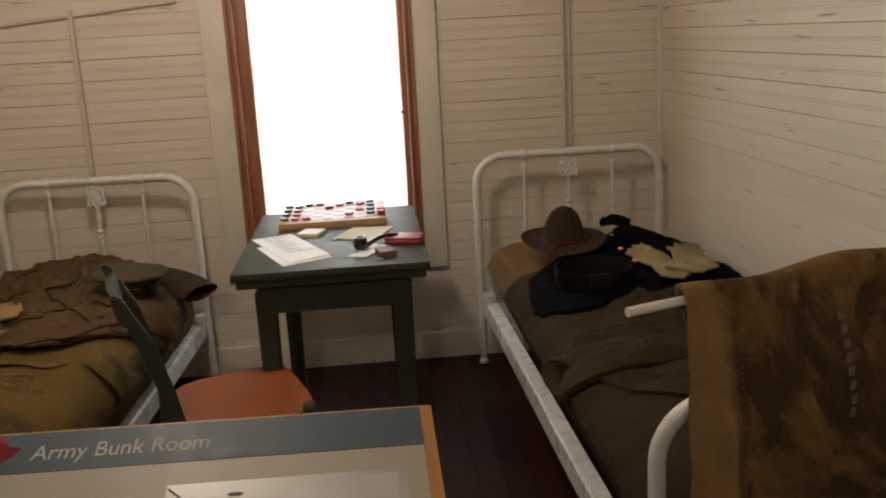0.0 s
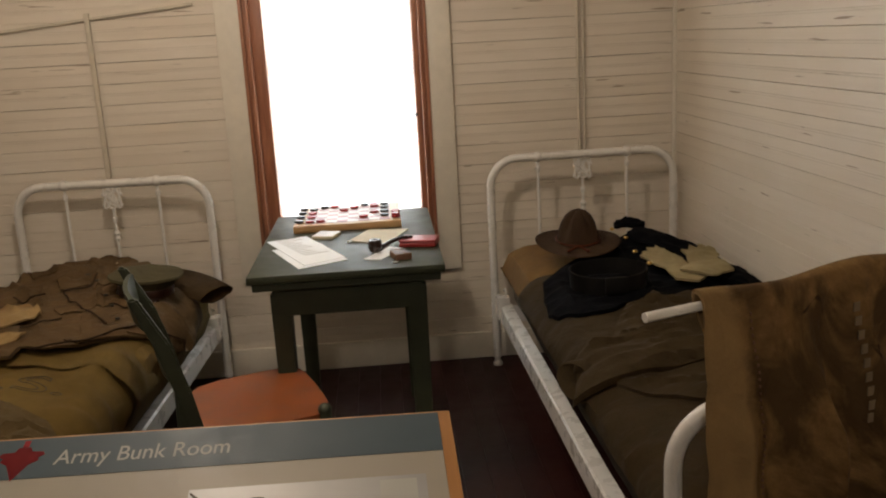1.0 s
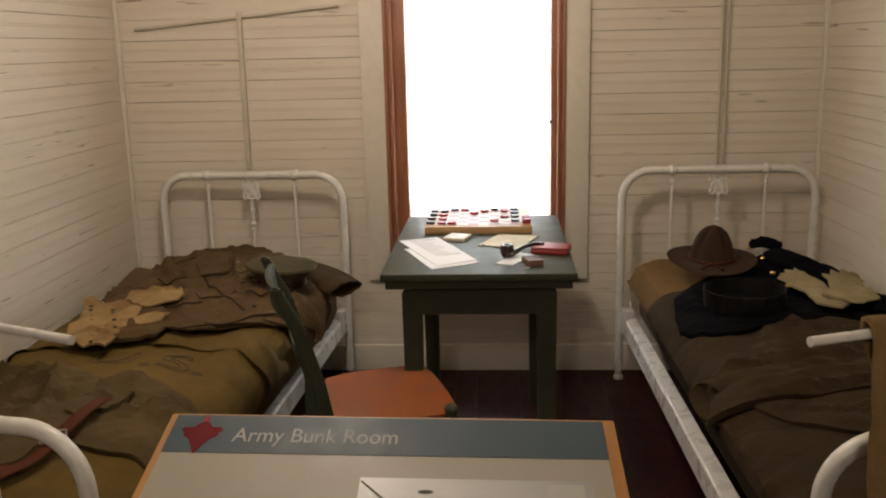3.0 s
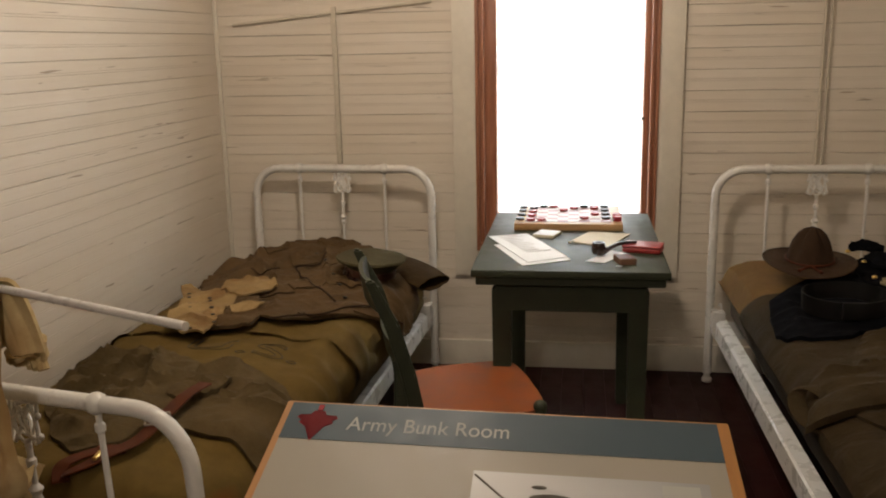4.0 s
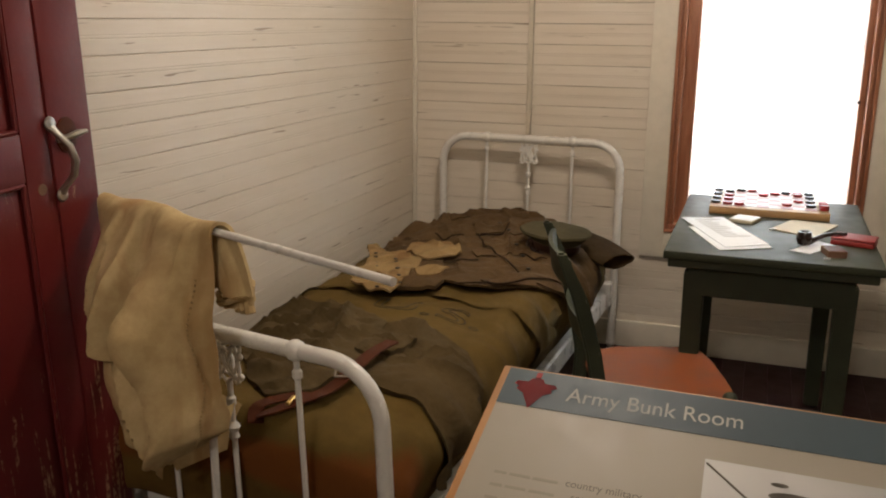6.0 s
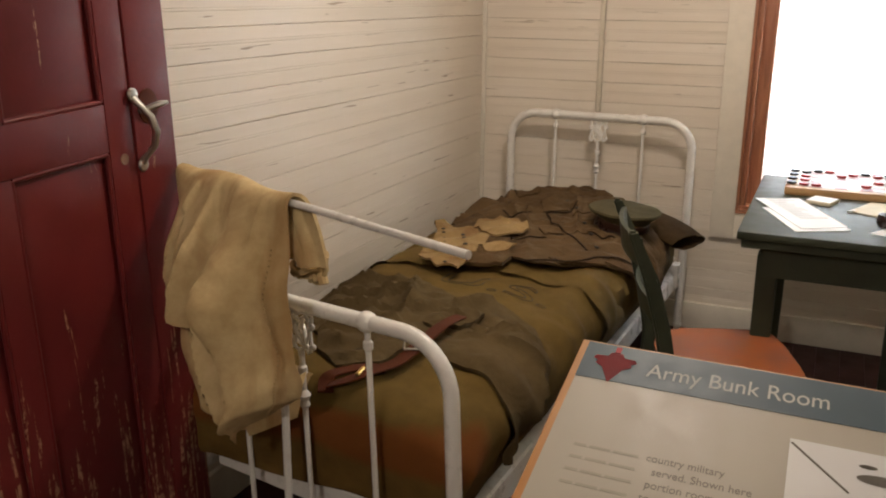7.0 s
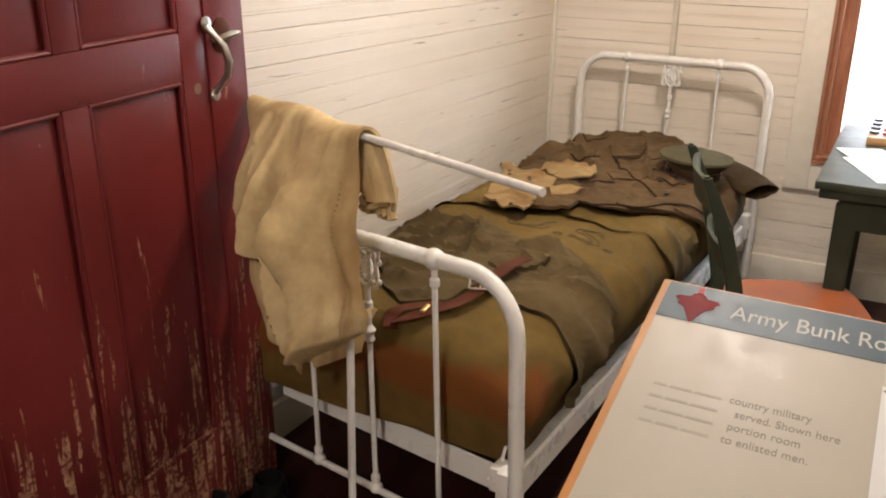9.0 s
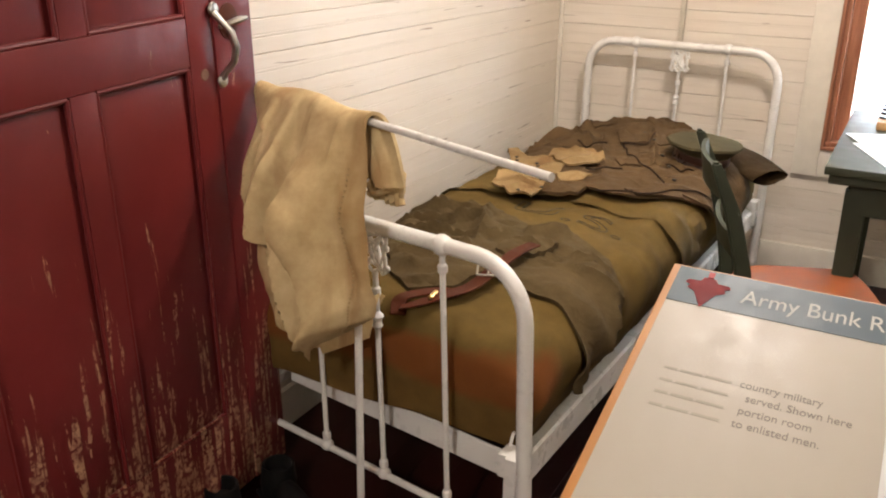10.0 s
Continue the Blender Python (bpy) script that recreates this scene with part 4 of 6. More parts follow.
def ribbon(path, width, thick, parent, name, material, label=""):
    """A strap: a flat band along a path of (x, y, lift) in world plan over the left bed."""
    bm, rows = bm_new(), []
    pts = []
    for x, y, lift in path:
        u, v = TOP_L.local(x, y)
        pts.append(TOP_L.on(u, v, lift))
    fine = []
    ends = [pts[0] * 2 - pts[1], *pts, pts[-1] * 2 - pts[-2]]
    for p0, p1, p2, p3 in zip(ends, ends[1:], ends[2:], ends[3:]):
        for k in range(5):
            t = k / 5
            fine.append(0.5 * (2 * p1 + (p2 - p0) * t + (2 * p0 - 5 * p1 + 4 * p2 - p3) * t * t + (3 * p1 - p0 - 3 * p2 + p3) * t ** 3))
    fine.append(pts[-1])
    for i, p in enumerate(fine):
        way = (fine[min(i + 1, len(fine) - 1)] - fine[max(i - 1, 0)]).normalized()
        side = Vector((way.y, -way.x, 0)).normalized() * width / 2
        up = Vector((0, 0, thick))
        rows.append([bm.verts.new(q) for q in (p - side, p + side, p + side + up, p - side + up)])
    for a, b in zip(rows, rows[1:]):
        for k in range(4):
            bm.faces.new((a[k], a[(k + 1) % 4], b[(k + 1) % 4], b[k]))
    bm.faces.new(rows[0]), bm.faces.new(rows[-1])
    bmesh.ops.bevel(bm, geom=[e for e in bm.edges], offset=thick * 0.3, segments=1, affect="EDGES")
    return part(name, bm, material, parent, label)


# edge shade along the tunic's fronts, hem, lapels and pockets, laid as dark ribbons
M_EDGE_SHADE = wool("dark wool for tunic edge shade", (0.022, 0.012, 0.006), (0.036, 0.020, 0.010))
for line in (FRONT_EDGE, HEM, POCKET_A, POCKET_B, LAPEL_A, LAPEL_B):
    path = []
    for (x0, y0), (x1, y1) in zip(line, line[1:]):
        for k in range(3):
            x, y = x0 + (x1 - x0) * k / 3, y0 + (y1 - y0) * k / 3
            path.append((x, y, 0.0155 + peaks(*TOP_L.local(x, y))))
    ribbon(path, 0.006, 0.005, tunic, "turned_edge", M_EDGE_SHADE)


belt = thing("leather_belt", ML, "red-brown leather belt with a steel buckle", "belt")
ribbon([(-0.885, 2.36, 0.056), (-0.90, 2.27, 0.050), (-0.912, 2.17, 0.034), (-0.93, 2.09, 0.024), (-0.965, 2.03, 0.018), (-1.01, 1.995, 0.014), (-1.05, 1.985, 0.012)], 0.036, 0.004, belt, "strap", M_LEATHER)
ribbon([(-0.95, 2.075, 0.004), (-0.99, 2.065, 0.004), (-1.035, 2.04, 0.005), (-1.062, 2.005, 0.008), (-1.05, 1.972, 0.008)], 0.036, 0.004, belt, "strap", M_LEATHER)
u, v = TOP_L.local(-0.915, 2.155)
bk = TOP_L.on(u, v, 0.042)
bm = bm_new()
ring = [(-0.026, -0.02, 0), (0.026, -0.02, 0), (0.026, 0.02, 0), (-0.026, 0.02, 0), (-0.026, -0.02, 0)]
for a, b in zip(ring, ring[1:]):
    tube(bm, [a, b], 0.0026, 8)
tube(bm, [(0, -0.02, 0.002), (0.0, 0.022, 0.004)], 0.002, 8)
buckle = part("buckle", bm, M_STEEL, belt, "steel frame buckle")
buckle.matrix_local = Matrix.Translation(bk) @ Matrix.Rotation(radians(25), 4, "Z") @ Matrix.Rotation(radians(12), 4, "X")
u, v = TOP_L.local(-0.985, 2.015)
buckle = part("keeper", box(bm_new(), (-0.005, -0.021, 0), (0.005, 0.021, 0.008), 0.002), M_BRASS, belt, "small brass keeper")
buckle.matrix_local = Matrix.Translation(TOP_L.on(u, v, 0.019)) @ Matrix.Rotation(radians(10), 4, "Z")

# campaign hat, navy coat, cap band, gloves and trousers on the right bed
coat = thing("navy_coat", MR, "dark navy wool dress coat with brass buttons folded on the bed", "coat")
body = [(0.66, 3.42), (0.625, 3.2), (0.615, 3.03), (0.70, 2.985), (0.78, 2.975), (0.85, 3.04), (0.955, 2.99), (1.03, 3.05), (1.157, 3.05), (1.30, 3.06), (1.31, 3.3), (1.28, 3.57), (1.18, 3.70), (1.10, 3.90), (0.985, 3.68)]
part("body", garment(TOP_R, body, 0.003, 0.012, 81.0, 5.0, 0.012, 0.5, rounds=1, folds=((1.1, 3.8, 1.26, 3.55, 0.018, 0.02), (0.97, 3.65, 0.96, 3.1, 0.012, 0.010), (0.7, 3.35, 0.69, 3.05, 0.012, 0.02), (1.02, 3.5, 1.2, 3.1, 0.010, 0.012))), M_NAVY, coat)
part("sleeve", garment(TOP_R, [(1.02, 3.72), (1.12, 3.84), (1.26, 3.68), (1.36, 3.36), (1.35, 3.08), (1.22, 3.10), (1.2, 3.4)], 0.032, 0.012, 83.0, 8.0, 0.014, 1.3), M_NAVY, coat)
part("collar", garment(TOP_R, [(1.02, 3.86), (1.08, 3.98), (1.18, 3.94), (1.14, 3.82)], 0.035, 0.014, 85.0, 10.0, 0.02, step=0.01), M_NAVY, coat, "stand collar")
for x, y in ((0.985, 3.72), (1.0, 3.58), (1.005, 3.30), (0.995, 3.44)):
    u, v = TOP_R.local(x, y)
    part("button", knob(bm_new(), TOP_R.on(u, v, 0.060), 0.0095, 0.7), M_BRASS, coat, "domed brass button")

u, v = TOP_R.local(0.825, 3.60)
p = TOP_R.on(u, v, 0.058)
hat = thing("campaign_hat", MR @ Matrix.Translation(p) @ Matrix.Rotation(radians(8), 4, "X") @ Matrix.Rotation(radians(-12), 4, "Z") @ Matrix.Diagonal((0.90, 0.90, 0.88, 1)), "brown felt campaign hat with a pinched crown and cord", "hat")
bm = bm_new()
rings = []
for r, z in ((0.172, 0.006), (0.175, 0.003), (0.15, -0.001), (0.12, 0.0), (0.092, 0.004), (0.086, 0.016), (0.080, 0.05), (0.070, 0.085), (0.053, 0.117), (0.032, 0.137), (0.014, 0.145), (0.001, 0.146)):
    row = []
    for k in range(40):
        a = 2 * math.pi * k / 40
        pinch = max(0.0, (z - 0.025) / 0.10)
        rr = r * (1 - 0.40 * pinch * max(0, math.cos(4 * (a - math.pi / 4))) ** 2) * (1 + 0.012 * noise.noise(Vector((math.cos(a) * 2, math.sin(a) * 2, z * 20))))
        lift = 0.008 * math.cos(2 * a) if r > 0.1 else 0.0
        row.append(bm.verts.new((rr * 1.0 * math.cos(a), rr * 0.93 * math.sin(a), z + lift * (r - 0.09) / 0.08)))
    rings.append(row)
for a, b in zip(rings, rings[1:]):
    for k in range(40):
        bm.faces.new((a[k], a[(k + 1) % 40], b[(k + 1) % 40], b[k]))
bm.faces.new(rings[-1])
part("crown", bm, M_FELT, hat, "pinched felt crown and flat brim", 60)
cord = bm_new()
tube(cord, [(0.089 * math.cos(a), 0.0825 * math.sin(a), 0.014) for a in [2 * math.pi * k / 32 for k in range(33)]], 0.0042, 8)
for sx in (-1, 1):
    tube(cord, [(0.0, -0.083, 0.016), (sx * 0.02, -0.093, 0.008), (sx * 0.035, -0.112, 0.005)], [0.004, 0.004, 0.005], 8)
    knob(cord, (sx * 0.038, -0.116, 0.006), 0.008, 0.8)
part("hat_cord", cord, M_LEATHER, hat, "rust-coloured cord with acorn ends")

u, v = TOP_R.local(0.83, 3.17)
p = TOP_R.on(u, v, 0.036)
band = thing("cap_band", MR @ Matrix.Translation(p), "black leather belt loop with a dark plate", "belt")
bm, rows = bm_new(), []
for k in range(33):
    a = 2 * math.pi * k / 32
    x, y = 0.125 * math.cos(a), 0.085 * math.sin(a)
    lean = 0.012 * math.sin(a)
    rows.append([bm.verts.new((x * s, y * s, z + lean)) for s, z in ((1, 0), (1.03, 0.055), (1.0, 0.056), (0.97, 0.001))])
for a, b in zip(rows, rows[1:]):
    for k in range(4):
        bm.faces.new((a[k], a[(k + 1) % 4], b[(k + 1) % 4], b[k]))
part("loop", bm, M_BLACKLEATHER, band)
part("plate", box(bm_new(), (-0.035, -0.098, -0.006), (0.035, -0.088, 0.048), 0.004, 2), M_BLACKLEATHER, band, "rectangular dark plate")

gloves = thing("leather_gloves", MR, "pair of buff leather gloves crossed on the coat", "gloves")
one = [(0.975, 3.42), (1.005, 3.44), (1.0, 3.47), (1.035, 3.48), (1.035, 3.52), (1.07, 3.51), (1.075, 3.54), (1.105, 3.50), (1.14, 3.38), (1.17, 3.16), (1.10, 3.06), (1.01, 3.08), (1.025, 3.24), (1.0, 3.33)]
two = [(1.05, 3.15), (1.13, 3.26), (1.165, 3.40), (1.17, 3.49), (1.20, 3.47), (1.225, 3.53), (1.25, 3.50), (1.28, 3.57), (1.30, 3.53), (1.335, 3.58), (1.33, 3.46), (1.29, 3.38), (1.28, 3.18), (1.17, 3.09)]
one, two = [[(1.155 + 0.84 * (x - 1.155), 3.34 + 0.86 * (y - 3.34)) for x, y in shape] for shape in (one, two)]
part("glove", garment(TOP_R, one, 0.050, 0.005, 91.0, 6.0, 0.010, 1.2, rounds=0, step=0.01), M_GLOVE, gloves)
part("glove", garment(TOP_R, two, 0.060, 0.005, 93.0, 6.0, 0.012, 0.4, rounds=0, step=0.01), M_GLOVE, gloves)

trousers = thing("wool_trousers", MR, "dark olive wool trousers folded across the blanket", "trousers")
upper = [(0.75, 2.78), (0.80, 2.92), (0.854, 3.035), (0.89, 3.03), (0.94, 3.095), (0.976, 3.04), (1.063, 3.12), (1.17, 3.055), (1.33, 3.0), (1.34, 2.5), (1.1, 2.5), (0.935, 2.60), (0.772, 2.64), (0.67, 2.62)]
part("upper", garment(TOP_R, upper, 0.003, 0.010, 101.0, 6.0, 0.016, 0.4, rounds=0, ragged=0.010, folds=((0.80, 2.90, 1.15, 2.72, 0.018, 0.012), (0.90, 3.02, 1.24, 2.88, 0.016, 0.010), (0.94, 3.06, 1.0, 2.75, 0.014, 0.010), (0.74, 2.72, 1.0, 2.80, 0.016, 0.010))), M_DRAB, trousers)
leg = [(0.62, 2.66), (0.675, 2.755), (0.735, 2.705), (0.85, 2.735), (0.98, 2.74), (1.18, 2.745), (1.3, 2.6), (1.10, 2.50), (0.894, 2.505), (0.80, 2.47), (0.73, 2.477), (0.64, 2.445), (0.585, 2.48), (0.575, 2.56)]
part("leg", garment(TOP_R, leg, 0.006, 0.026, 103.0, 6.0, 0.012, 0.2, rounds=1, folds=((0.60, 2.53, 1.1, 2.60, 0.014, 0.022), (0.64, 2.66, 0.98, 2.70, 0.016, 0.010), (0.72, 2.49, 1.05, 2.55, 0.014, 0.008), (0.80, 2.62, 1.05, 2.66, 0.012, 0.008))), M_DRAB, trousers)
lower = [(0.64, 2.52), (0.68, 2.42), (0.738, 2.36), (0.826, 2.31), (0.96, 2.24), (1.2, 2.2), (1.34, 2.4), (1.2, 2.62), (0.9, 2.56), (0.74, 2.53)]
part("lower", garment(TOP_R, lower, 0.002, 0.007, 105.0, 6.0, 0.010, 0.5, rounds=0, ragged=0.008, folds=((0.72, 2.44, 1.0, 2.36, 0.010, 0.010),)), M_DRAB, trousers)
u, v = TOP_R.local(0.612, 2.545)
p = TOP_R.on(u, v, 0.034)
bm, rows = bm_new(), []
for k in range(21):
    a = 2 * math.pi * k / 20
    rows.append([bm.verts.new((0.07 * math.cos(a) * s * 0.55 - 0.02 + dx, 0.07 * math.sin(a) * s, 0.032 * math.sin(a + 0.7) * s)) for s, dx in ((1.0, 0.05), (1.04, 0.0), (0.94, -0.004), (0.86, 0.03))])
for a, b in zip(rows, rows[1:]):
    for k in range(3):
        bm.faces.new((a[k], a[k + 1], b[k + 1], b[k]))
cuff = part("cuff", bm, M_DRAB, trousers, "open turned trouser cuff")
cuff.matrix_local = Matrix.Translation(p) @ Matrix.Rotation(radians(20), 4, "Z")

# ---- table with the game ----
TZ = 0.752
table = thing("side_table", pose(0, 3.43, 0), "dark green painted wooden table below the window", "table")
bm = box(bm_new(), (-0.296, -0.465, TZ - 0.024), (0.29, 0.465, TZ), 0.004, 2)
part("tabletop", bm, M_GREEN, table)
part("top_batten", box(bm_new(), (-0.283, -0.452, TZ - 0.05), (0.277, 0.452, TZ - 0.0245), 0.003, 1), M_GREEN, table)
for x0, x1, y0, y1 in ((-0.228, 0.222, -0.415, -0.395), (-0.228, 0.222, 0.395, 0.415), (-0.232, -0.212, -0.394, 0.394), (0.206, 0.226, -0.394, 0.394)):
    part("apron", box(bm_new(), (x0, y0, 0.612), (x1, y1, TZ - 0.0505), 0.003), M_GREEN, table)
for x in (-0.208, 0.203):
    for y in (-0.385, 0.385):
        bm = bm_new()
        made = bmesh.ops.create_cube(bm, size=1)["verts"]
        for q in made:
            w = 0.060 if q.co.z > 0 else 0.05
            q.co = Vector((x + q.co.x * w, y + q.co.y * w, 0.34 + q.co.z * 0.68))
        bmesh.ops.bevel(bm, geom=bm.edges[:], offset=0.004, segments=2, affect="EDGES")
        part("leg", bm, M_GREEN, table)
M_WOODPALE = stained_wood("pale board wood", (0.30, 0.17, 0.07), (0.52, 0.33, 0.16), 0.4, "x")
M_CREAM = plain("cream game squares", (0.50, 0.45, 0.42), 0.5, vary=0.08)
M_REDSQ = plain("faded red game squares", (0.36, 0.18, 0.18), 0.5, vary=0.1)
M_BLACKP = plain("black game piece", (0.012, 0.012, 0.012), 0.35)
M_REDP = plain("red game piece", (0.30, 0.018, 0.018), 0.35)

M_PAPER = plain("white paper", (0.84, 0.88, 0.92), 0.7, vary=0.05)
M_PAPER_OLD = plain("yellowed paper", (0.58, 0.53, 0.40), 0.75, vary=0.12)
M_INK = plain("grey print", (0.40, 0.40, 0.39), 0.8)
M_REDTIN = plain("red tobacco tin paint", (0.26, 0.017, 0.015), 0.4)
M_MATCH = plain("brown matchbox card", (0.15, 0.075, 0.042), 0.7)
M_BRIAR = plain("dark briar", (0.022, 0.011, 0.008), 0.25)

bx0, bx1, by0, by1, bz = -0.206, 0.178, 3.548, 3.915, 0.026
board = thing("checkerboard", pose(0, 0, TZ), "wooden checkers board with red and cream squares", "game board")
part("base", box(bm_new(), (bx0, by0, 0), (bx1, by1, bz), 0.003, 2), M_WOODPALE, board)
sq = 0.0385
sx0, sy0 = (bx0 + bx1) / 2 - 4 * sq, (by0 + by1) / 2 - 4 * sq
square_mesh = {}
for i in range(8):
    for j in range(8):
        dark = (i + j) % 2
        if dark not in square_mesh:
            square_mesh[dark] = finish(box(bm_new(), (0.0005, 0.0005, 0), (sq - 0.0005, sq - 0.0005, 0.0016)), "square", M_REDSQ if dark else M_CREAM, 0)
        ob = new("square", square_mesh[dark])
        ob.parent = board
        ob.location = (sx0 + i * sq, sy0 + j * sq, bz)
disc = lathe(bm_new(), [(0.010, 0.0), (0.0155, 0.001), (0.016, 0.007), (0.014, 0.0085), (0.011, 0.0075), (0.004, 0.0075)], (0, 0, 0), 18)
disc_mesh = finish(disc, "game_piece", M_BLACKP, 40)
red_mesh = disc_mesh.copy()
red_mesh.materials.clear()
red_mesh.materials.append(M_REDP)


def piece_at(x, y, red, level=0):
    ob = new("game_piece", red_mesh if red else disc_mesh)
    ob.location = (x, y, TZ + bz + 0.0018 + level * 0.0088)
    tagged(ob, "red round checkers piece on the board" if red else "black round checkers piece on the board", "game piece", "checkers pieces")


for i, j, red in ((0, 0, 1), (0, 2, 1), (0, 4, 1), (0, 6, 0), (1, 7, 0), (1, 0, 1), (3, 5, 1), (4, 6, 1), (5, 7, 0), (5, 1, 1), (6, 3, 1), (6, 6, 1), (7, 1, 0), (7, 3, 0), (7, 5, 0), (7, 7, 0), (6, 7, 1), (2, 7, 1)):
    piece_at(sx0 + (i + 0.5) * sq, sy0 + (j + 0.5) * sq, red)
for k in range(4):
    piece_at(bx0 + 0.018, by0 + 0.06 + 0.036 * k * 2.2, 0, 0)
for level in range(2):
    piece_at(bx1 - 0.018, by0 + 0.05, 1, level)
    piece_at(bx1 - 0.018, by0 + 0.10, 1, level)


def sheet(name, corners, thick, material, z, label, category):
    """A flat sheet from four corners on the table, slightly cupped."""
    bm = bm_new()
    a, b, c, d = [Vector((*q, 0)) for q in corners]
    n, low, high = 6, [], []
    for i in range(n + 1):
        for j in range(n + 1):
            u, v = i / n, j / n
            q = (a * (1 - u) + b * u) * (1 - v) + (d * (1 - u) + c * u) * v
            lift = 0.0005 * (1 + noise.noise(Vector((q.x * 22, q.y * 22, z * 90)))) * (abs(u - 0.5) + abs(v - 0.5))
            low.append(bm.verts.new((q.x, q.y, lift)))
            high.append(bm.verts.new((q.x, q.y, lift + thick)))
    for i in range(n):
        for j in range(n):
            k = i * (n + 1) + j
            bm.faces.new((high[k], high[k + n + 1], high[k + n + 2], high[k + 1]))
            bm.faces.new((low[k], low[k + 1], low[k + n + 2], low[k + n + 1]))
    rim = [i * (n + 1) for i in range(n + 1)] + [n * (n + 1) + j for j in range(1, n + 1)] + [i * (n + 1) + n for i in range(n - 1, -1, -1)] + [j for j in range(n - 1, 0, -1)]
    for p, q in zip(rim, rim[1:] + rim[:1]):
        bm.faces.new((low[p], low[q], high[q], high[p]))
    return solid(name, bm, material, pose(0, 0, z), label, category)


def bars(parent, rows, m, material, name="print_bar"):
    """Plain bars that stand for small print: rows of (x, y, width, height)."""
    for x, y, w, h in rows:
        ob = part(name, box(bm_new(), (x, y, 0), (x + w, y + h, 0.0006)), material, parent, smooth=0)
        ob.matrix_local = m


page = sheet("letter", [(-0.255, 3.30), (-0.145, 3.02), (0.0, 3.10), (-0.10, 3.36)], 0.0012, M_PAPER, TZ + 0.001, "white printed sheet of paper on the table", "paper")
rnd = random.Random(5)
bars(page, [(0.012, -0.012 - 0.022 * k, 0.05 + 0.05 * rnd.random(), 0.003) for k in range(9)], Matrix.Translation((-0.245, 3.305, 0.0022)) @ Matrix.Rotation(radians(28), 4, "Z"), M_INK)
page = sheet("letter", [(-0.285, 3.42), (-0.13, 3.05), (-0.01, 3.13), (-0.155, 3.475)], 0.0012, M_PAPER, TZ + 0.0035, "white printed sheet of paper overlapping another", "paper")
bars(page, [(0.015, -0.016 - 0.026 * k, 0.04 + 0.05 * rnd.random(), 0.003) for k in range(11)], Matrix.Translation((-0.272, 3.425, 0.0022)) @ Matrix.Rotation(radians(25), 4, "Z"), M_INK)
sheet("envelope", [(-0.005, 3.36), (0.12, 3.28), (0.20, 3.49), (0.06, 3.52)], 0.003, M_PAPER_OLD, TZ + 0.001, "yellowed paper envelope lying on the table", "envelope")
sheet("pencil_stub", [(-0.012, 3.345), (-0.004, 3.342), (0.012, 3.362), (0.005, 3.366)], 0.005, M_PAPER, TZ + 0.0005, "short white pencil stub", "pencil")
deck = thing("card_deck", pose(-0.085, 3.46, TZ) @ Matrix.Rotation(radians(-18), 4, "Z") @ Matrix.Diagonal((0.86, 0.78, 0.8, 1)), "boxed pack of playing cards with a white face", "card deck")
part("cards", box(bm_new(), (-0.045, -0.055, 0.0), (0.045, 0.055, 0.014), 0.002), M_PAPER_OLD, deck)
part("face", box(bm_new(), (-0.043, -0.053, 0.0142), (0.043, 0.053, 0.0156), 0.0005), M_PAPER, deck)
tin = thing("tobacco_tin", pose(0.228, 3.245, TZ) @ Matrix.Rotation(radians(-14), 4, "Z"), "flat red tobacco tin", "tin")
part("body", box(bm_new(), (-0.06, -0.042, 0.0), (0.06, 0.042, 0.016), 0.007, 3), M_REDTIN, tin)
part("lid", box(bm_new(), (-0.0605, -0.0425, 0.0165), (0.0605, 0.0425, 0.024), 0.005, 3), M_REDTIN, tin)
mbox = thing("matchbox", pose(0.162, 3.085, TZ) @ Matrix.Rotation(radians(14), 4, "Z") @ Matrix.Diagonal((0.8, 0.8, 0.75, 1)), "small brown card matchbox", "matchbox")
part("sleeve", box(bm_new(), (-0.032, -0.045, 0.0), (0.032, 0.045, 0.026), 0.002), M_MATCH, mbox)
part("label", box(bm_new(), (-0.029, -0.042, 0.0262), (0.029, 0.042, 0.0268)), M_LEATHER, mbox, "faded red label")
part("match", box(bm_new(), (-0.05, -0.062, 0.0), (-0.028, -0.058, 0.004)), M_PAPER, mbox)
sheet("paper_scrap", [(0.045, 3.09), (0.10, 3.07), (0.175, 3.20), (0.13, 3.24)], 0.001, M_PAPER, TZ + 0.0005, "torn scrap of white paper under the pipe", "paper")
pipe = thing("tobacco_pipe", pose(0.085, 3.165, TZ), "dark briar tobacco pipe with a curved stem", "pipe")
bm = lathe(bm_new(), [(0.006, 0.0), (0.017, 0.004), (0.0225, 0.016), (0.021, 0.034), (0.0185, 0.042), (0.013, 0.0415), (0.011, 0.022)], (0, 0, 0.003), 20)
bowl = part("bowl", bm, M_BRIAR, pipe)
part("stem", tube(bm_new(), [(0.014, 0.006, 0.014), (0.03, 0.02, 0.018), (0.055, 0.045, 0.027), (0.085, 0.07, 0.03), (0.12, 0.085, 0.028)], [0.011, 0.0085, 0.0065, 0.0055, 0.0045], 10), M_BRIAR, pipe, "black curved stem")

# ---- chair ----
chair = thing("side_chair", Matrix.Translation((-0.285, 2.83, 0)) @ Matrix.Rotation(radians(-71.5), 4, "Z"), "green painted chair with an orange plywood seat", "chair")
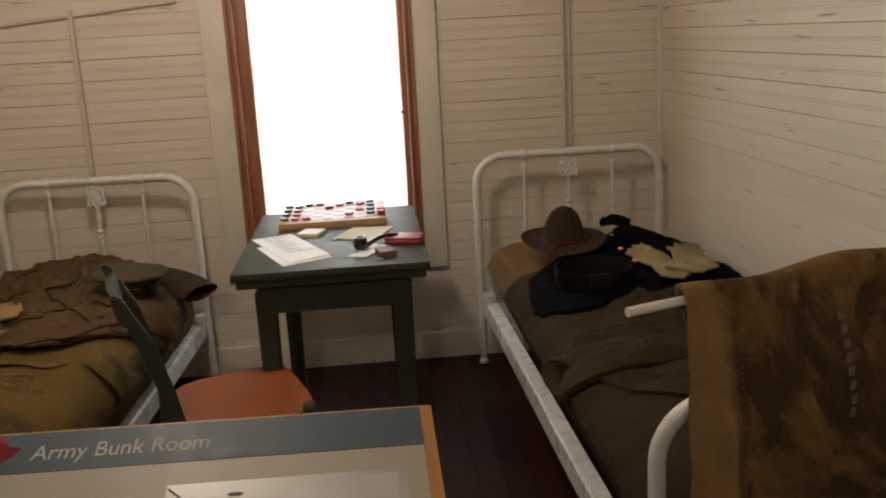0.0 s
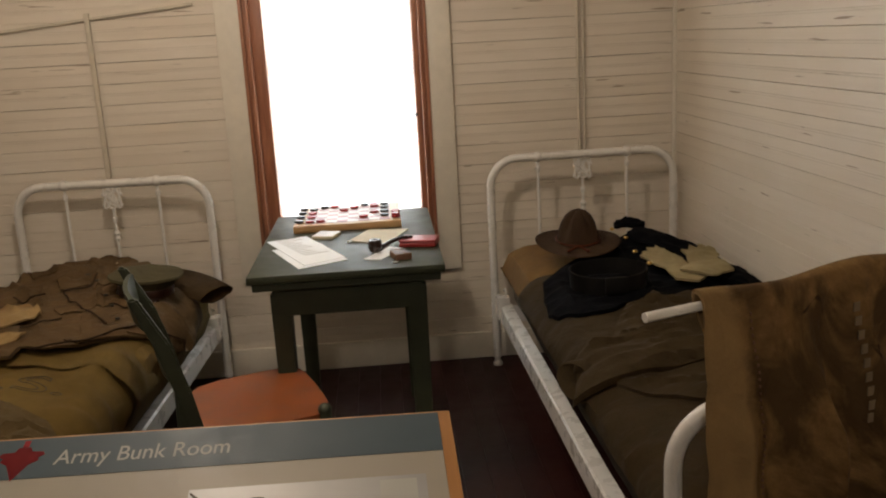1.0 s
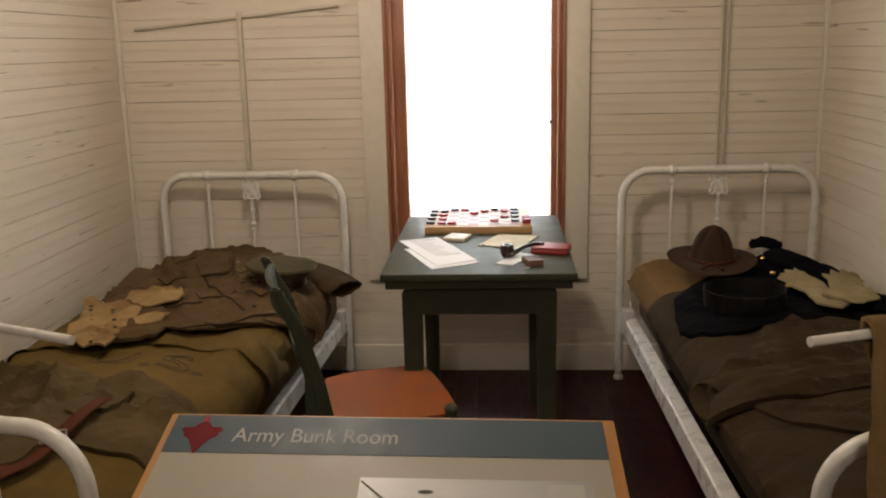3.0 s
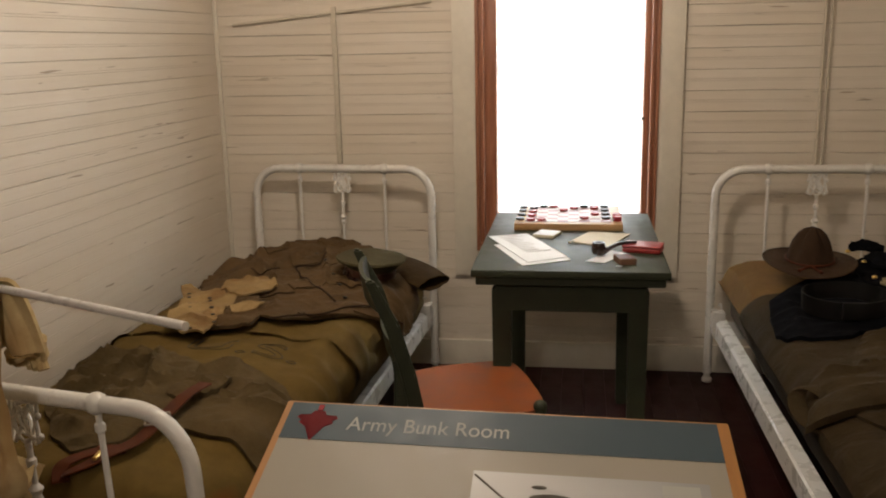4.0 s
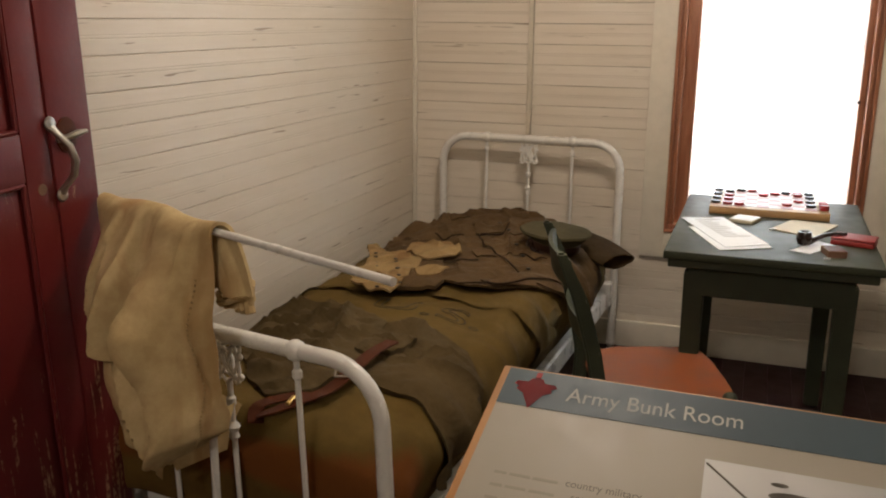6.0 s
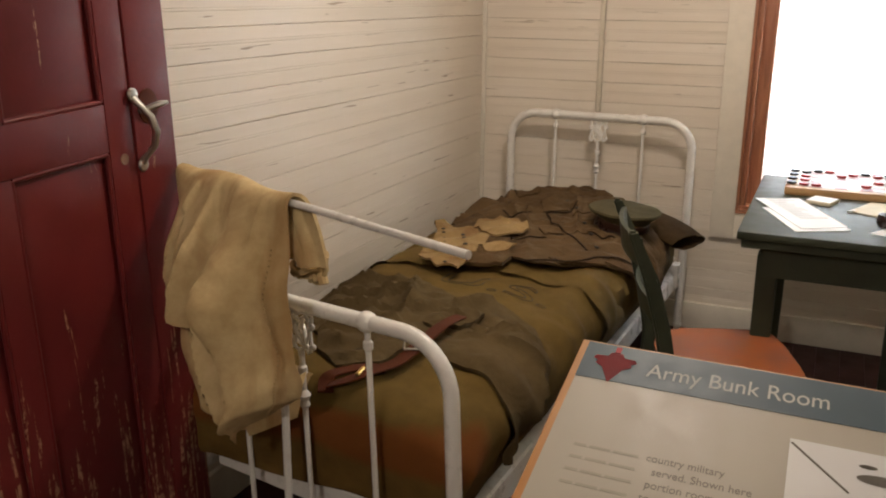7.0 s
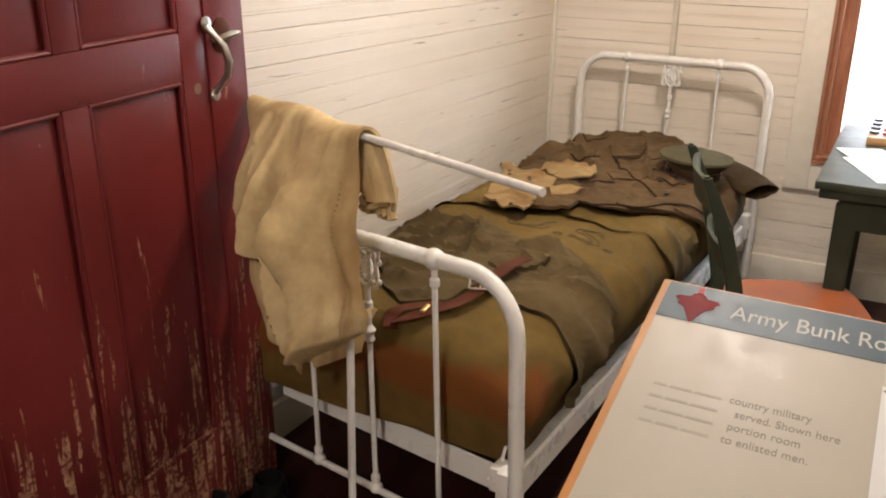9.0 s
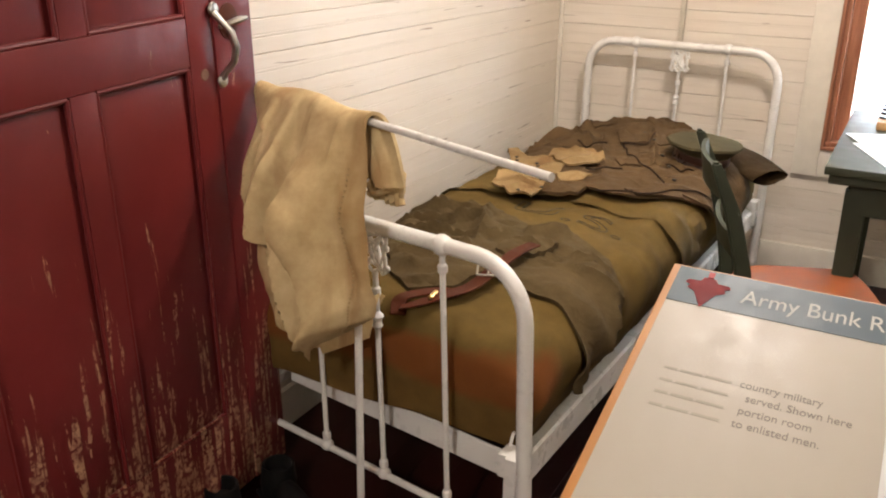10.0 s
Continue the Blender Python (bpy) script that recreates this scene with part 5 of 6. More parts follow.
# local axes: +y is the way the chair faces, x across; back posts at y = -0.19
bm = bm_new()
outline = [(-0.19, -0.185), (0.19, -0.185), (0.212, 0.13), (0.175, 0.185), (-0.175, 0.185), (-0.212, 0.13)]
ring = rounded(outline, 2)
tops = [bm.verts.new((x, y, 0.432)) for x, y in ring]
lows = [bm.verts.new((x * 0.985, y * 0.985, 0.414)) for x, y in ring]
mid = bm.verts.new((0, 0, 0.426))
for k in range(len(ring)):
    j = (k + 1) % len(ring)
    bm.faces.new((tops[k], tops[j], mid)), bm.faces.new((lows[k], lows[j], tops[j], tops[k]))
bm.faces.new(lows[::-1])
part("seat", bm, M_SEAT, chair, "orange varnished plywood seat")
for x in (-0.185, 0.185):
    for y0, top in ((0.155, 0.455),):
        bm = tube(bm_new(), [(x * 1.02, y0, 0.0), (x, y0 - 0.005, 0.25), (x * 1.05, y0, top - 0.02)], [0.013, 0.017, 0.018], 12)
        knob(bm, (x * 1.05, y0, top - 0.016), 0.0195, 0.9)
        part("front_leg", bm, M_GREEN, chair, "round green front leg with a domed top")
    pts = [(x * 1.08, -0.225, 0.0), (x, -0.185, 0.3), (x, -0.180, 0.43), (x, -0.205, 0.56), (x, -0.245, 0.70), (x, -0.300, 0.825)]
    bm, rows = bm_new(), []
    for i, (px, py, pz) in enumerate(pts):
        w, d = (0.016, 0.020) if i < 5 else (0.014, 0.012)
        rows.append([bm.verts.new((px + a * w, py + b * d, pz)) for a, b in ((-1, -1), (1, -1), (1, 1), (-1, 1))])
    for a, b in zip(rows, rows[1:]):
        for k in range(4):
            bm.faces.new((a[k], a[(k + 1) % 4], b[(k + 1) % 4], b[k]))
    bm.faces.new(rows[0]), bm.faces.new(rows[-1])
    bmesh.ops.bevel(bm, geom=bm.edges[:], offset=0.006, segments=2, affect="EDGES")
    part("back_post", bm, M_GREEN, chair, "bent green back post")
for z, y, h in ((0.765, -0.272, 0.075), (0.60, -0.216, 0.06)):
    bm = bm_new()
    rows = []
    for i in range(9):
        t = i / 8 * 2 - 1
        bow = -0.025 * (1 - t * t)
        rows.append([bm.verts.new((t * 0.18, y + bow + dy - 0.32 * dz * 0.5, z + dz)) for dy, dz in ((-0.006, -h / 2), (0.006, -h / 2), (0.006, h / 2), (-0.006, h / 2))])
    for a, b in zip(rows, rows[1:]):
        for k in range(4):
            bm.faces.new((a[k], a[(k + 1) % 4], b[(k + 1) % 4], b[k]))
    bm.faces.new(rows[0]), bm.faces.new(rows[-1])
    part("back_slat", bm, M_GREEN, chair, "bowed green back slat")
for a, b in (((-0.19, 0.15, 0.16), (0.19, 0.15, 0.16)), ((-0.19, 0.15, 0.2), (-0.19, -0.2, 0.2)), ((0.19, 0.15, 0.2), (0.19, -0.2, 0.2)), ((-0.19, -0.2, 0.26), (0.19, -0.2, 0.26))):
    part("stretcher", tube(bm_new(), [a, b], 0.0095, 10), M_GREEN, chair)

# ---- information panel on its stand ----
M_PANELWOOD = stained_wood("orange-stained panel wood", (0.30, 0.125, 0.03), (0.46, 0.22, 0.065), 0.4, "y")
M_PANEL = plain("cream printed panel", (0.32, 0.29, 0.24), 0.42, vary=0.008, bump=0.0)
M_BLUE = plain("slate blue printed band", (0.060, 0.086, 0.104), 0.42, vary=0.01, bump=0.0)
M_LETTER = plain("white print", (0.40, 0.40, 0.375), 0.5, vary=0.02, bump=0.0)
M_REDPRINT = plain("red print", (0.26, 0.014, 0.018), 0.5, vary=0.05, bump=0.0)
M_TEXT = plain("dark grey print", (0.16, 0.145, 0.125), 0.5, vary=0.05, bump=0.0)
# ink of the left-hand bars, its colour paled to show glare over the print
M_GLAREINK = plain("grey print paled by glare", (0.27, 0.25, 0.205), 0.5, vary=0.05, bump=0.0)
for m_ in (M_PANEL, M_BLUE, M_LETTER, M_REDPRINT, M_TEXT, M_GLAREINK):
    m_.node_tree.nodes["Principled BSDF"].inputs["Specular IOR Level"].default_value = 0.2 if m_ is M_PANEL else 0.1
SW, SL, SLOPE = 0.500, 0.42, 14.0
sign_m = pose(-0.066, 1.325, 1.0065) @ Matrix.Rotation(radians(1.0), 4, "Z") @ Matrix.Rotation(radians(1.3), 4, "Y") @ Matrix.Rotation(radians(SLOPE), 4, "X")
sign = thing("information_panel", sign_m, "cream information panel with slate blue header, orange wood frame", "sign")
part("backing", box(bm_new(), (-SW / 2, -SL, -0.022), (SW / 2, 0.0, -0.0005), 0.003, 2), M_PANELWOOD, sign, "orange wood backing board")
part("printed_sheet", box(bm_new(), (-SW / 2 + 0.009, -SL + 0.01, -0.001), (SW / 2 - 0.014, -0.006, 0.0012), 0.0004), M_PANEL, sign)
part("header_band", box(bm_new(), (-SW / 2 + 0.009, -0.0705, 0.0014), (SW / 2 - 0.014, -0.0065, 0.0018)), M_BLUE, sign, "slate blue header band")
lettering("title", "Army Bunk Room", 0.0335, M_LETTER, sign, Matrix.Translation((-SW / 2 + 0.080, -0.0515, 0.0019)), "white title letters", 0.74)
bm = bm_new()
shape = [(0.006, -0.021), (0.009, -0.028), (0.021, -0.029), (0.0235, -0.034), (0.018, -0.038), (0.0195, -0.043), (0.011, -0.049), (0.0, -0.074)]
shape += [(-x, y) for x, y in shape[-2::-1]]
bm.faces.new([bm.verts.new((x + -SW / 2 + 0.044, y, 0.0022)) for x, y in shape])
bmesh.ops.solidify(bm, geom=bm.faces[:], thickness=0.0004)
logo = part("emblem", bm, M_REDPRINT, sign, "plain red emblem shape", 0)
part("emblem_top", box(bm_new(), (-SW / 2 + 0.041, -0.0205, 0.002), (-SW / 2 + 0.047, -0.010, 0.0026)), M_REDPRINT, sign, smooth=0)
for k, words in enumerate(("country military", "served. Shown here", "portion room", "to enlisted men.")):
    row = -0.178 - 0.0175 * k
    x = -SW / 2 + (0.105, 0.113, 0.110, 0.108)[k]
    lettering("print_line", words, 0.0138, M_TEXT, sign, Matrix.Translation((x, row, 0.0013)), "", 0.80)
    for a, w in ((0.036, 0.012), (0.051, 0.020), (0.074, 0.024)):
        part("print_bar", box(bm_new(), (-SW / 2 + a, row + 0.001, 0.0011), (-SW / 2 + a + w, row + 0.0045, 0.0014)), M_GLAREINK, sign, smooth=0)


def photo():
    """A grey print: pale ceiling with two dark ovals, wall darkening below."""
    n = Nodes("grey photograph print")
    x, y = n.axis(0), n.axis(1)
    tone = n.ramp(n.maths("ADD", n.maths("MULTIPLY", x, 1.6), n.maths("ADD", y, n.maths("MULTIPLY", n.noise(14), 0.10))), (0.02, 0.52), (0.35, 0.30))
    return n.done(tone, 0.25)


px0, px1, py0, py1 = -0.022, 0.215, -0.30, -0.106
part("photograph", box(bm_new(), (px0, py0, 0.0014), (px1, py1, 0.0022)), photo(), sign, "grey photograph print of a room", smooth=0)
for cx, cy, rx, ry in ((0.058, -0.142, 0.022, 0.007), (0.046, -0.126, 0.008, 0.003), (0.03, -0.235, 0.02, 0.02), (0.09, -0.24, 0.024, 0.02)):
    bm = bm_new()
    bm.faces.new([bm.verts.new((cx + rx * math.cos(a), cy + ry * math.sin(a), 0.0024)) for a in [2 * math.pi * k / 20 for k in range(20)]])
    bmesh.ops.solidify(bm, geom=bm.faces[:], thickness=0.0003)
    part("photo_shape", bm, M_TEXT, sign, smooth=0)
part("photo_line", tube(bm_new(), [(px0 + 0.002, py1 - 0.006, 0.0022), (0.03, -0.165, 0.0022)], 0.0012, 6), M_TEXT, sign)
part("photo_door", box(bm_new(), (0.168, -0.2, 0.0023), (0.205, py1 - 0.006, 0.0027)), M_LETTER, sign, smooth=0)
stand = thing("sign_stand", pose(-0.07, 1.16, 0), "dark metal stand below the information panel", "stand")
part("post", box(bm_new(), (-0.025, -0.025, 0.02), (0.025, 0.025, 0.93), 0.004), M_DARKIRON, stand)
part("base", box(bm_new(), (-0.19, -0.15, 0.0), (0.19, 0.15, 0.02), 0.006, 2), M_DARKIRON, stand)

# ---- bag racks and barracks bags ----


def bag_rack(end, way, length, post_at, label):
    """A white pipe post that carries a level bar; end is the bar's free end, way its direction in plan."""
    way = Vector((*way, 0)).normalized()
    rack = thing("bag_rack", Matrix.Translation((*end, 0)) @ Matrix.Rotation(math.atan2(way.y, way.x), 4, "Z"), label, "rack", "pair of bag racks")
    bm = tube(bm_new(), [(0, 0, 1.0), (length / 2, 0, 1.0), (length, 0, 1.0)], 0.0074, 14)
    part("bar", bm, M_ENAMEL, rack, "white painted bar")
    part("post", tube(bm_new(), [(post_at, -0.012, 0.012), (post_at, -0.012, 0.5), (post_at, -0.012, 0.992)], 0.0085, 12), M_ENAMEL, rack, "slim white post")
    part("foot", lathe(bm_new(), [(0.09, 0.0), (0.09, 0.006), (0.02, 0.014), (0.012, 0.03)], (post_at, -0.012, 0), 20), M_ENAMEL, rack)
    return rack


M_SEAM = plain("brown canvas thread", (0.36, 0.25, 0.115), 0.9)
M_STENCIL = plain("faded grey stencil paint", (0.165, 0.12, 0.068), 0.9, vary=0.5)


def barracks_bag(rack_m, a0, a1, front, back, seed, material, label, flip=1, neck=True, bars_=False):
    """A canvas bag slung over the bar: short gathered side behind, long side in front with a round, seamed bottom."""
    bag = thing("barracks_bag", rack_m, label, "bag", "pair of barracks bags")
    w = a1 - a0
    bm, rows = bm_new(), []
    nb, na = 72, 88
    total = front + back
    reach, taper = (0.28, 0.32) if neck else (0.16, 0.30)
    slants = ((0.10, 0.10, 0.05, 1), (0.40, -0.30, 0.11, -1), (0.48, 0.40, 0.10, 1), (0.78, -0.45, 0.09, -1), (0.62, 0.9, 0.06, 1)) if neck else ((0.30, 0.12, 0.020, 1), (0.52, -0.4, 0.024, -1), (0.42, 0.5, 0.018, 1), (0.80, -0.2, 0.02, -1))
    pleats = ((0.10, 0.04, -0.008), (0.26, 0.14, 0.022), (0.40, 0.03, -0.020), (0.56, 0.09, 0.016), (0.80, 0.12, 0.024)) if neck else ((0.10, 0.035, 0.010), (0.24, 0.06, -0.022), (0.37, 0.035, 0.020), (0.50, 0.07, -0.016), (0.66, 0.03, 0.024), (0.74, 0.05, -0.020), (0.90, 0.05, 0.016))
    for j in range(nb + 1):
        b = -back + total * j / nb
        row = []
        for i in range(na + 1):
            t = i / na
            q = max(0.0, (b - (front - reach)) / reach) if b > 0 else max(0.0, -b / back)
            narrow = (1 - taper * q ** 1.8 - (0.16 * min(1, b / 0.3) if neck else 0.0)) if b > 0 else (1 - 0.6 * q ** 1.3)
            x = a0 + w * (0.5 + (t - 0.5) * narrow) + (-0.085 * min(1, max(0, b / 0.4)) - 0.19 * max(0, -b / back) if neck else 0.0) + 0.006 * noise.noise(Vector((b * 7, t * 2, seed)))
            if neck and b > front - 0.12:
                x = a0 + w * 0.5 - 0.07 + (x - a0 - w * 0.5 + 0.07) * (1 - 0.5 * (b - front + 0.12) / 0.12)
            hang = min(1.0, abs(b) / 0.22)
            sway = 0.12 * noise.noise(Vector((b * 3.5, seed, 1.0)))
            ripple = 0.0
            for c, wd, h in pleats:
                ripple += 2.3 * h * hang * (0.6 + 0.9 * noise.noise(Vector((b * 5, c * 9, seed)))) * bump_at(t - c - sway * (1 - c), wd)
            ripple += 0.008 * max(0, q - 0.45) * math.sin(t * 38 + 3 * noise.noise(Vector((t * 6, b * 8, seed)))) if neck and b > 0 else 0.0
            ripple += 0.016 * hang * wrinkle((t * 0.42, b), seed, 6.0, 0.5, 1.1) + 0.003 * bump_at(t - 0.15, 0.012)
            for c, lean, depth, way in slants:
                d = way * (t - c - lean * b - 0.02 * noise.noise(Vector((b * 6, c, seed))))
                ripple += depth * hang * max(0, min(1, d / 0.028)) ** 2 * max(0, 1 - d / 0.22) * (0.7 + 0.6 * noise.noise(Vector((b * 4, c * 7, seed + 1)))) * min(1, (0.5 - abs(t - 0.5)) / 0.12) * (1 - 0.75 * q)
            edge = 0.5 - abs(t - 0.5)
            puff = (0.036 * hang * min(1, edge / 0.1) ** 0.5 + 0.02 * q * min(1, edge / 0.2)) if b > 0 else 0.02 * hang
            if abs(b) < 0.03:
                a = b / 0.03 * math.pi / 2
                y, z = -0.021 * math.sin(a), 1.0 + 0.021 * math.cos(a)
            else:
                side = -1 if b > 0 else 1
                y, z = side * (0.021 + puff), 1.0 - (abs(b) - 0.03)
                if b > 0:
                    z += (0.085 if neck else 0.05) * q ** 1.5 * (2 * abs(t - 0.5)) ** 2.2
                    y += 0.05 * max(0, q - 0.6)
                    tail = b - (front - 0.09)
                    if tail > 0:
                        a = tail / 0.09 * 2.5
                        z += tail - 0.04 * math.sin(a)
                        y += 0.04 * (1 - math.cos(a))
            row.append(bm.verts.new((x, flip * (y - ripple), z + 0.006 * (1 - hang) * math.sin(t * 9 + seed))))
        rows.append(row)
    for a, b in zip(rows, rows[1:]):
        for k in range(na):
            bm.faces.new((a[k], a[k + 1], b[k + 1], b[k]))
    places = [[q.co.copy() for q in row] for row in rows]
    bmesh.ops.recalc_face_normals(bm, faces=bm.faces[:])
    bmesh.ops.solidify(bm, geom=bm.faces[:], thickness=0.007)
    body = part("body", bm, material, bag, smooth=60)
    for i, start in ((14, 27),) if bars_ else ((7, 26),):
        for j in range(start, nb - 3):
            p, q = places[j][i], places[j + 1][i]
            mid = p.lerp(q, 0.5) + Vector((0, flip * -0.006, 0))
            stitch = box(bm_new(), (mid.x - 0.001, mid.y - 0.0015, mid.z - 0.002), (mid.x + 0.001, mid.y + 0.0015, mid.z + 0.002))
            part("stitch", stitch, M_SEAM if neck else M_MATCH, body, smooth=0)
    if neck:
        bm = bm_new()
        xn = a0 + w * 0.5 - 0.185
        for k in range(7):
            a = k * 0.9
            fold = tube(bm_new(), [(xn - 0.051 + 0.017 * k, flip * 0.05, 1.045 - back), (xn - 0.033 + 0.011 * k + 0.01 * math.sin(a), flip * 0.055, 1.008 - back + 0.012 * math.cos(a * 2)), (xn - 0.051 + 0.017 * k, flip * 0.05, 0.982 - back)], [0.013, 0.009, 0.011], 8)
            part("neck_fold", fold, material, bag)
        tube(bm, [(xn + 0.040 * math.cos(a), flip * 0.052 + 0.03 * math.sin(a), 1.006 - back + 0.006 * math.sin(3 * a)) for a in [2 * math.pi * k / 16 for k in range(17)]], 0.006, 8)
        tube(bm, [(xn - 0.03, flip * 0.06, 0.99 - back), (xn - 0.055, flip * 0.05, 1.005 - back), (xn - 0.06, flip * 0.05, 1.04 - back)], 0.006, 8)
        part("tied_cord", bm, material, bag, "gathered neck tied with cord")
    if bars_:
        for k in range(9):
            p = places[30 + 2 * k][52] + Vector((0, flip * -0.008, 0))
            part("stencil_bar", box(bm_new(), (p.x, p.y - 0.001, p.z - 0.0075), (p.x + 0.013, p.y + 0.001, p.z + 0.0075)), M_STENCIL, bag, smooth=0)
    return bag


rack = bag_rack((-0.575, 1.617), (-0.44, 0.19), 0.90, 0.548, "white painted rack holding a bag at the bed foot")
barracks_bag(rack.matrix_world, 0.468, 0.905, 0.575, 0.15, 3.0, M_BAG, "buff canvas barracks bag slung over the rack bar", flip=-1)
rack = bag_rack((0.488, 1.60), (0.47, 0.175), 0.86, 0.52, "white painted rack holding a stained bag at the bed foot")
barracks_bag(rack.matrix_world, 0.092, 0.56, 0.52, 0.25, 8.0, M_BAG_DARK, "stained brown canvas barracks bag with faded stencil marks", flip=1, neck=False, bars_=True)

# ---- open door and the boots beside it ----
DX, DY0, DY1, DZ1 = -1.42, 1.095, 1.945, 2.03
SAG = 2.6   # degrees by which the old door hangs out of plumb
door = thing("door_1", Matrix.Translation((DX, 2.015, 0.022)) @ Matrix.Rotation(radians(SAG), 4, "X") @ Matrix.Translation((0, -DY1, 0)), "dark red panelled wooden door standing open, paint rubbed off below", "door", kind="structure")


def slab(y0, y1, z0, z1, x0=-0.035, x1=0.0, bevel=0.002):
    return box(bm_new(), (x0, y0, z0), (x1, y1, z1), bevel, 2)


part("stile", slab(DY0, 1.2, 0.012, DZ1), M_DOOR, door)
part("stile", slab(1.752, 1.824, 0.012, DZ1), M_DOOR, door)
part("edge_strip", slab(1.8255, DY1, 0.012, DZ1, -0.036, 0.004), M_DOOR, door)
for z0, z1 in ((0.012, 0.235), (1.058, 1.155), (1.90, DZ1)):
    part("rail", slab(1.2005, 1.7515, z0, z1, -0.0345, -0.0005), M_DOOR, door)
for z0, z1 in ((0.2355, 1.0575), (1.1555, 1.8995)):
    part("mullion", slab(1.447, 1.505, z0, z1, -0.0345, -0.0005), M_DOOR, door)
    for y0, y1 in ((1.2005, 1.4465), (1.5055, 1.7515)):
        bm = box(bm_new(), (-0.026, y0, z0), (-0.014, y1, z1))
        inner = [(-0.0135, y0 + 0.012, z0 + 0.012), (-0.0135, y1 - 0.012, z1 - 0.012), (-0.004, y0 + 0.05, z0 + 0.05), (-0.004, y1 - 0.05, z1 - 0.05)]
        lo = [bm.verts.new((inner[0][0], a, b)) for a, b in ((inner[0][1], inner[0][2]), (inner[1][1], inner[0][2]), (inner[1][1], inner[1][2]), (inner[0][1], inner[1][2]))]
        hi = [bm.verts.new((inner[2][0], a, b)) for a, b in ((inner[2][1], inner[2][2]), (inner[3][1], inner[2][2]), (inner[3][1], inner[3][2]), (inner[2][1], inner[3][2]))]
        for k in range(4):
            bm.faces.new((lo[k], lo[(k + 1) % 4], hi[(k + 1) % 4], hi[k]))
        bm.faces.new(hi)
        part("panel", bm, M_DOOR, door, "raised door panel", 20)
        bm = bm_new()
        path = [(-0.006, y0 + 0.004, z0 + 0.004), (-0.006, y1 - 0.004, z0 + 0.004), (-0.006, y1 - 0.004, z1 - 0.004), (-0.006, y0 + 0.004, z1 - 0.004), (-0.006, y0 + 0.004, z0 + 0.004)]
        for a, b in zip(path, path[1:]):
            tube(bm, [a, b], 0.0055, 8)
        part("moulding", bm, M_DOOR, door)
HY = 1.838
handle = part("pull_handle", tube(bm_new(), [(0.006, HY - 0.012, 1.158), (0.018, HY - 0.006, 1.143), (0.036, HY + 0.004, 1.118), (0.042, HY + 0.008, 1.088), (0.036, HY + 0.006, 1.058), (0.016, HY, 1.034), (0.006, HY - 0.002, 1.022)], [0.009, 0.007, 0.0075, 0.0085, 0.0075, 0.0065, 0.009], 10), M_STEEL, door, "worn steel pull handle")
for y, z in ((HY - 0.012, 1.165), (HY - 0.002, 1.016)):
    bm = lathe(bm_new(), [(0.014, 0.0), (0.0145, 0.003), (0.012, 0.006), (0.003, 0.007)], (0, 0, 0), 16)
    plate = part("screw_plate", bm, M_STEEL, handle)
    plate.matrix_local = Matrix.Translation((0.0045, y, z)) @ Matrix.Rotation(radians(90), 4, "Y")
bm = lathe(bm_new(), [(0.030, 0.0), (0.030, 0.002), (0.026, 0.003), (0.004, 0.003)], (0, 0, 0), 20, (1.25, 1))
rose = part("lock_rose", bm, M_LEATHER, door, "rusty red lock ring")
rose.matrix_local = Matrix.Translation((0.0045, HY + 0.032, 1.135)) @ Matrix.Rotation(radians(90), 4, "Y")
part("thumb_latch", tube(bm_new(), [(0.008, HY + 0.0, 1.128), (0.02, HY + 0.022, 1.134), (0.026, HY + 0.045, 1.138), (0.03, HY + 0.065, 1.140)], [0.005, 0.007, 0.008, 0.004], 8), M_STEEL, door, "steel thumb latch")
part("keyhole_plate", lathe(bm_new(), [(0.012, 0.0), (0.011, 0.001)], (0, 0, 0), 14), M_MATCH, door, "worn bare spot round an old screw hole").matrix_local = Matrix.Translation((0.0003, HY - 0.048, 1.036)) @ Matrix.Rotation(radians(90), 4, "Y")


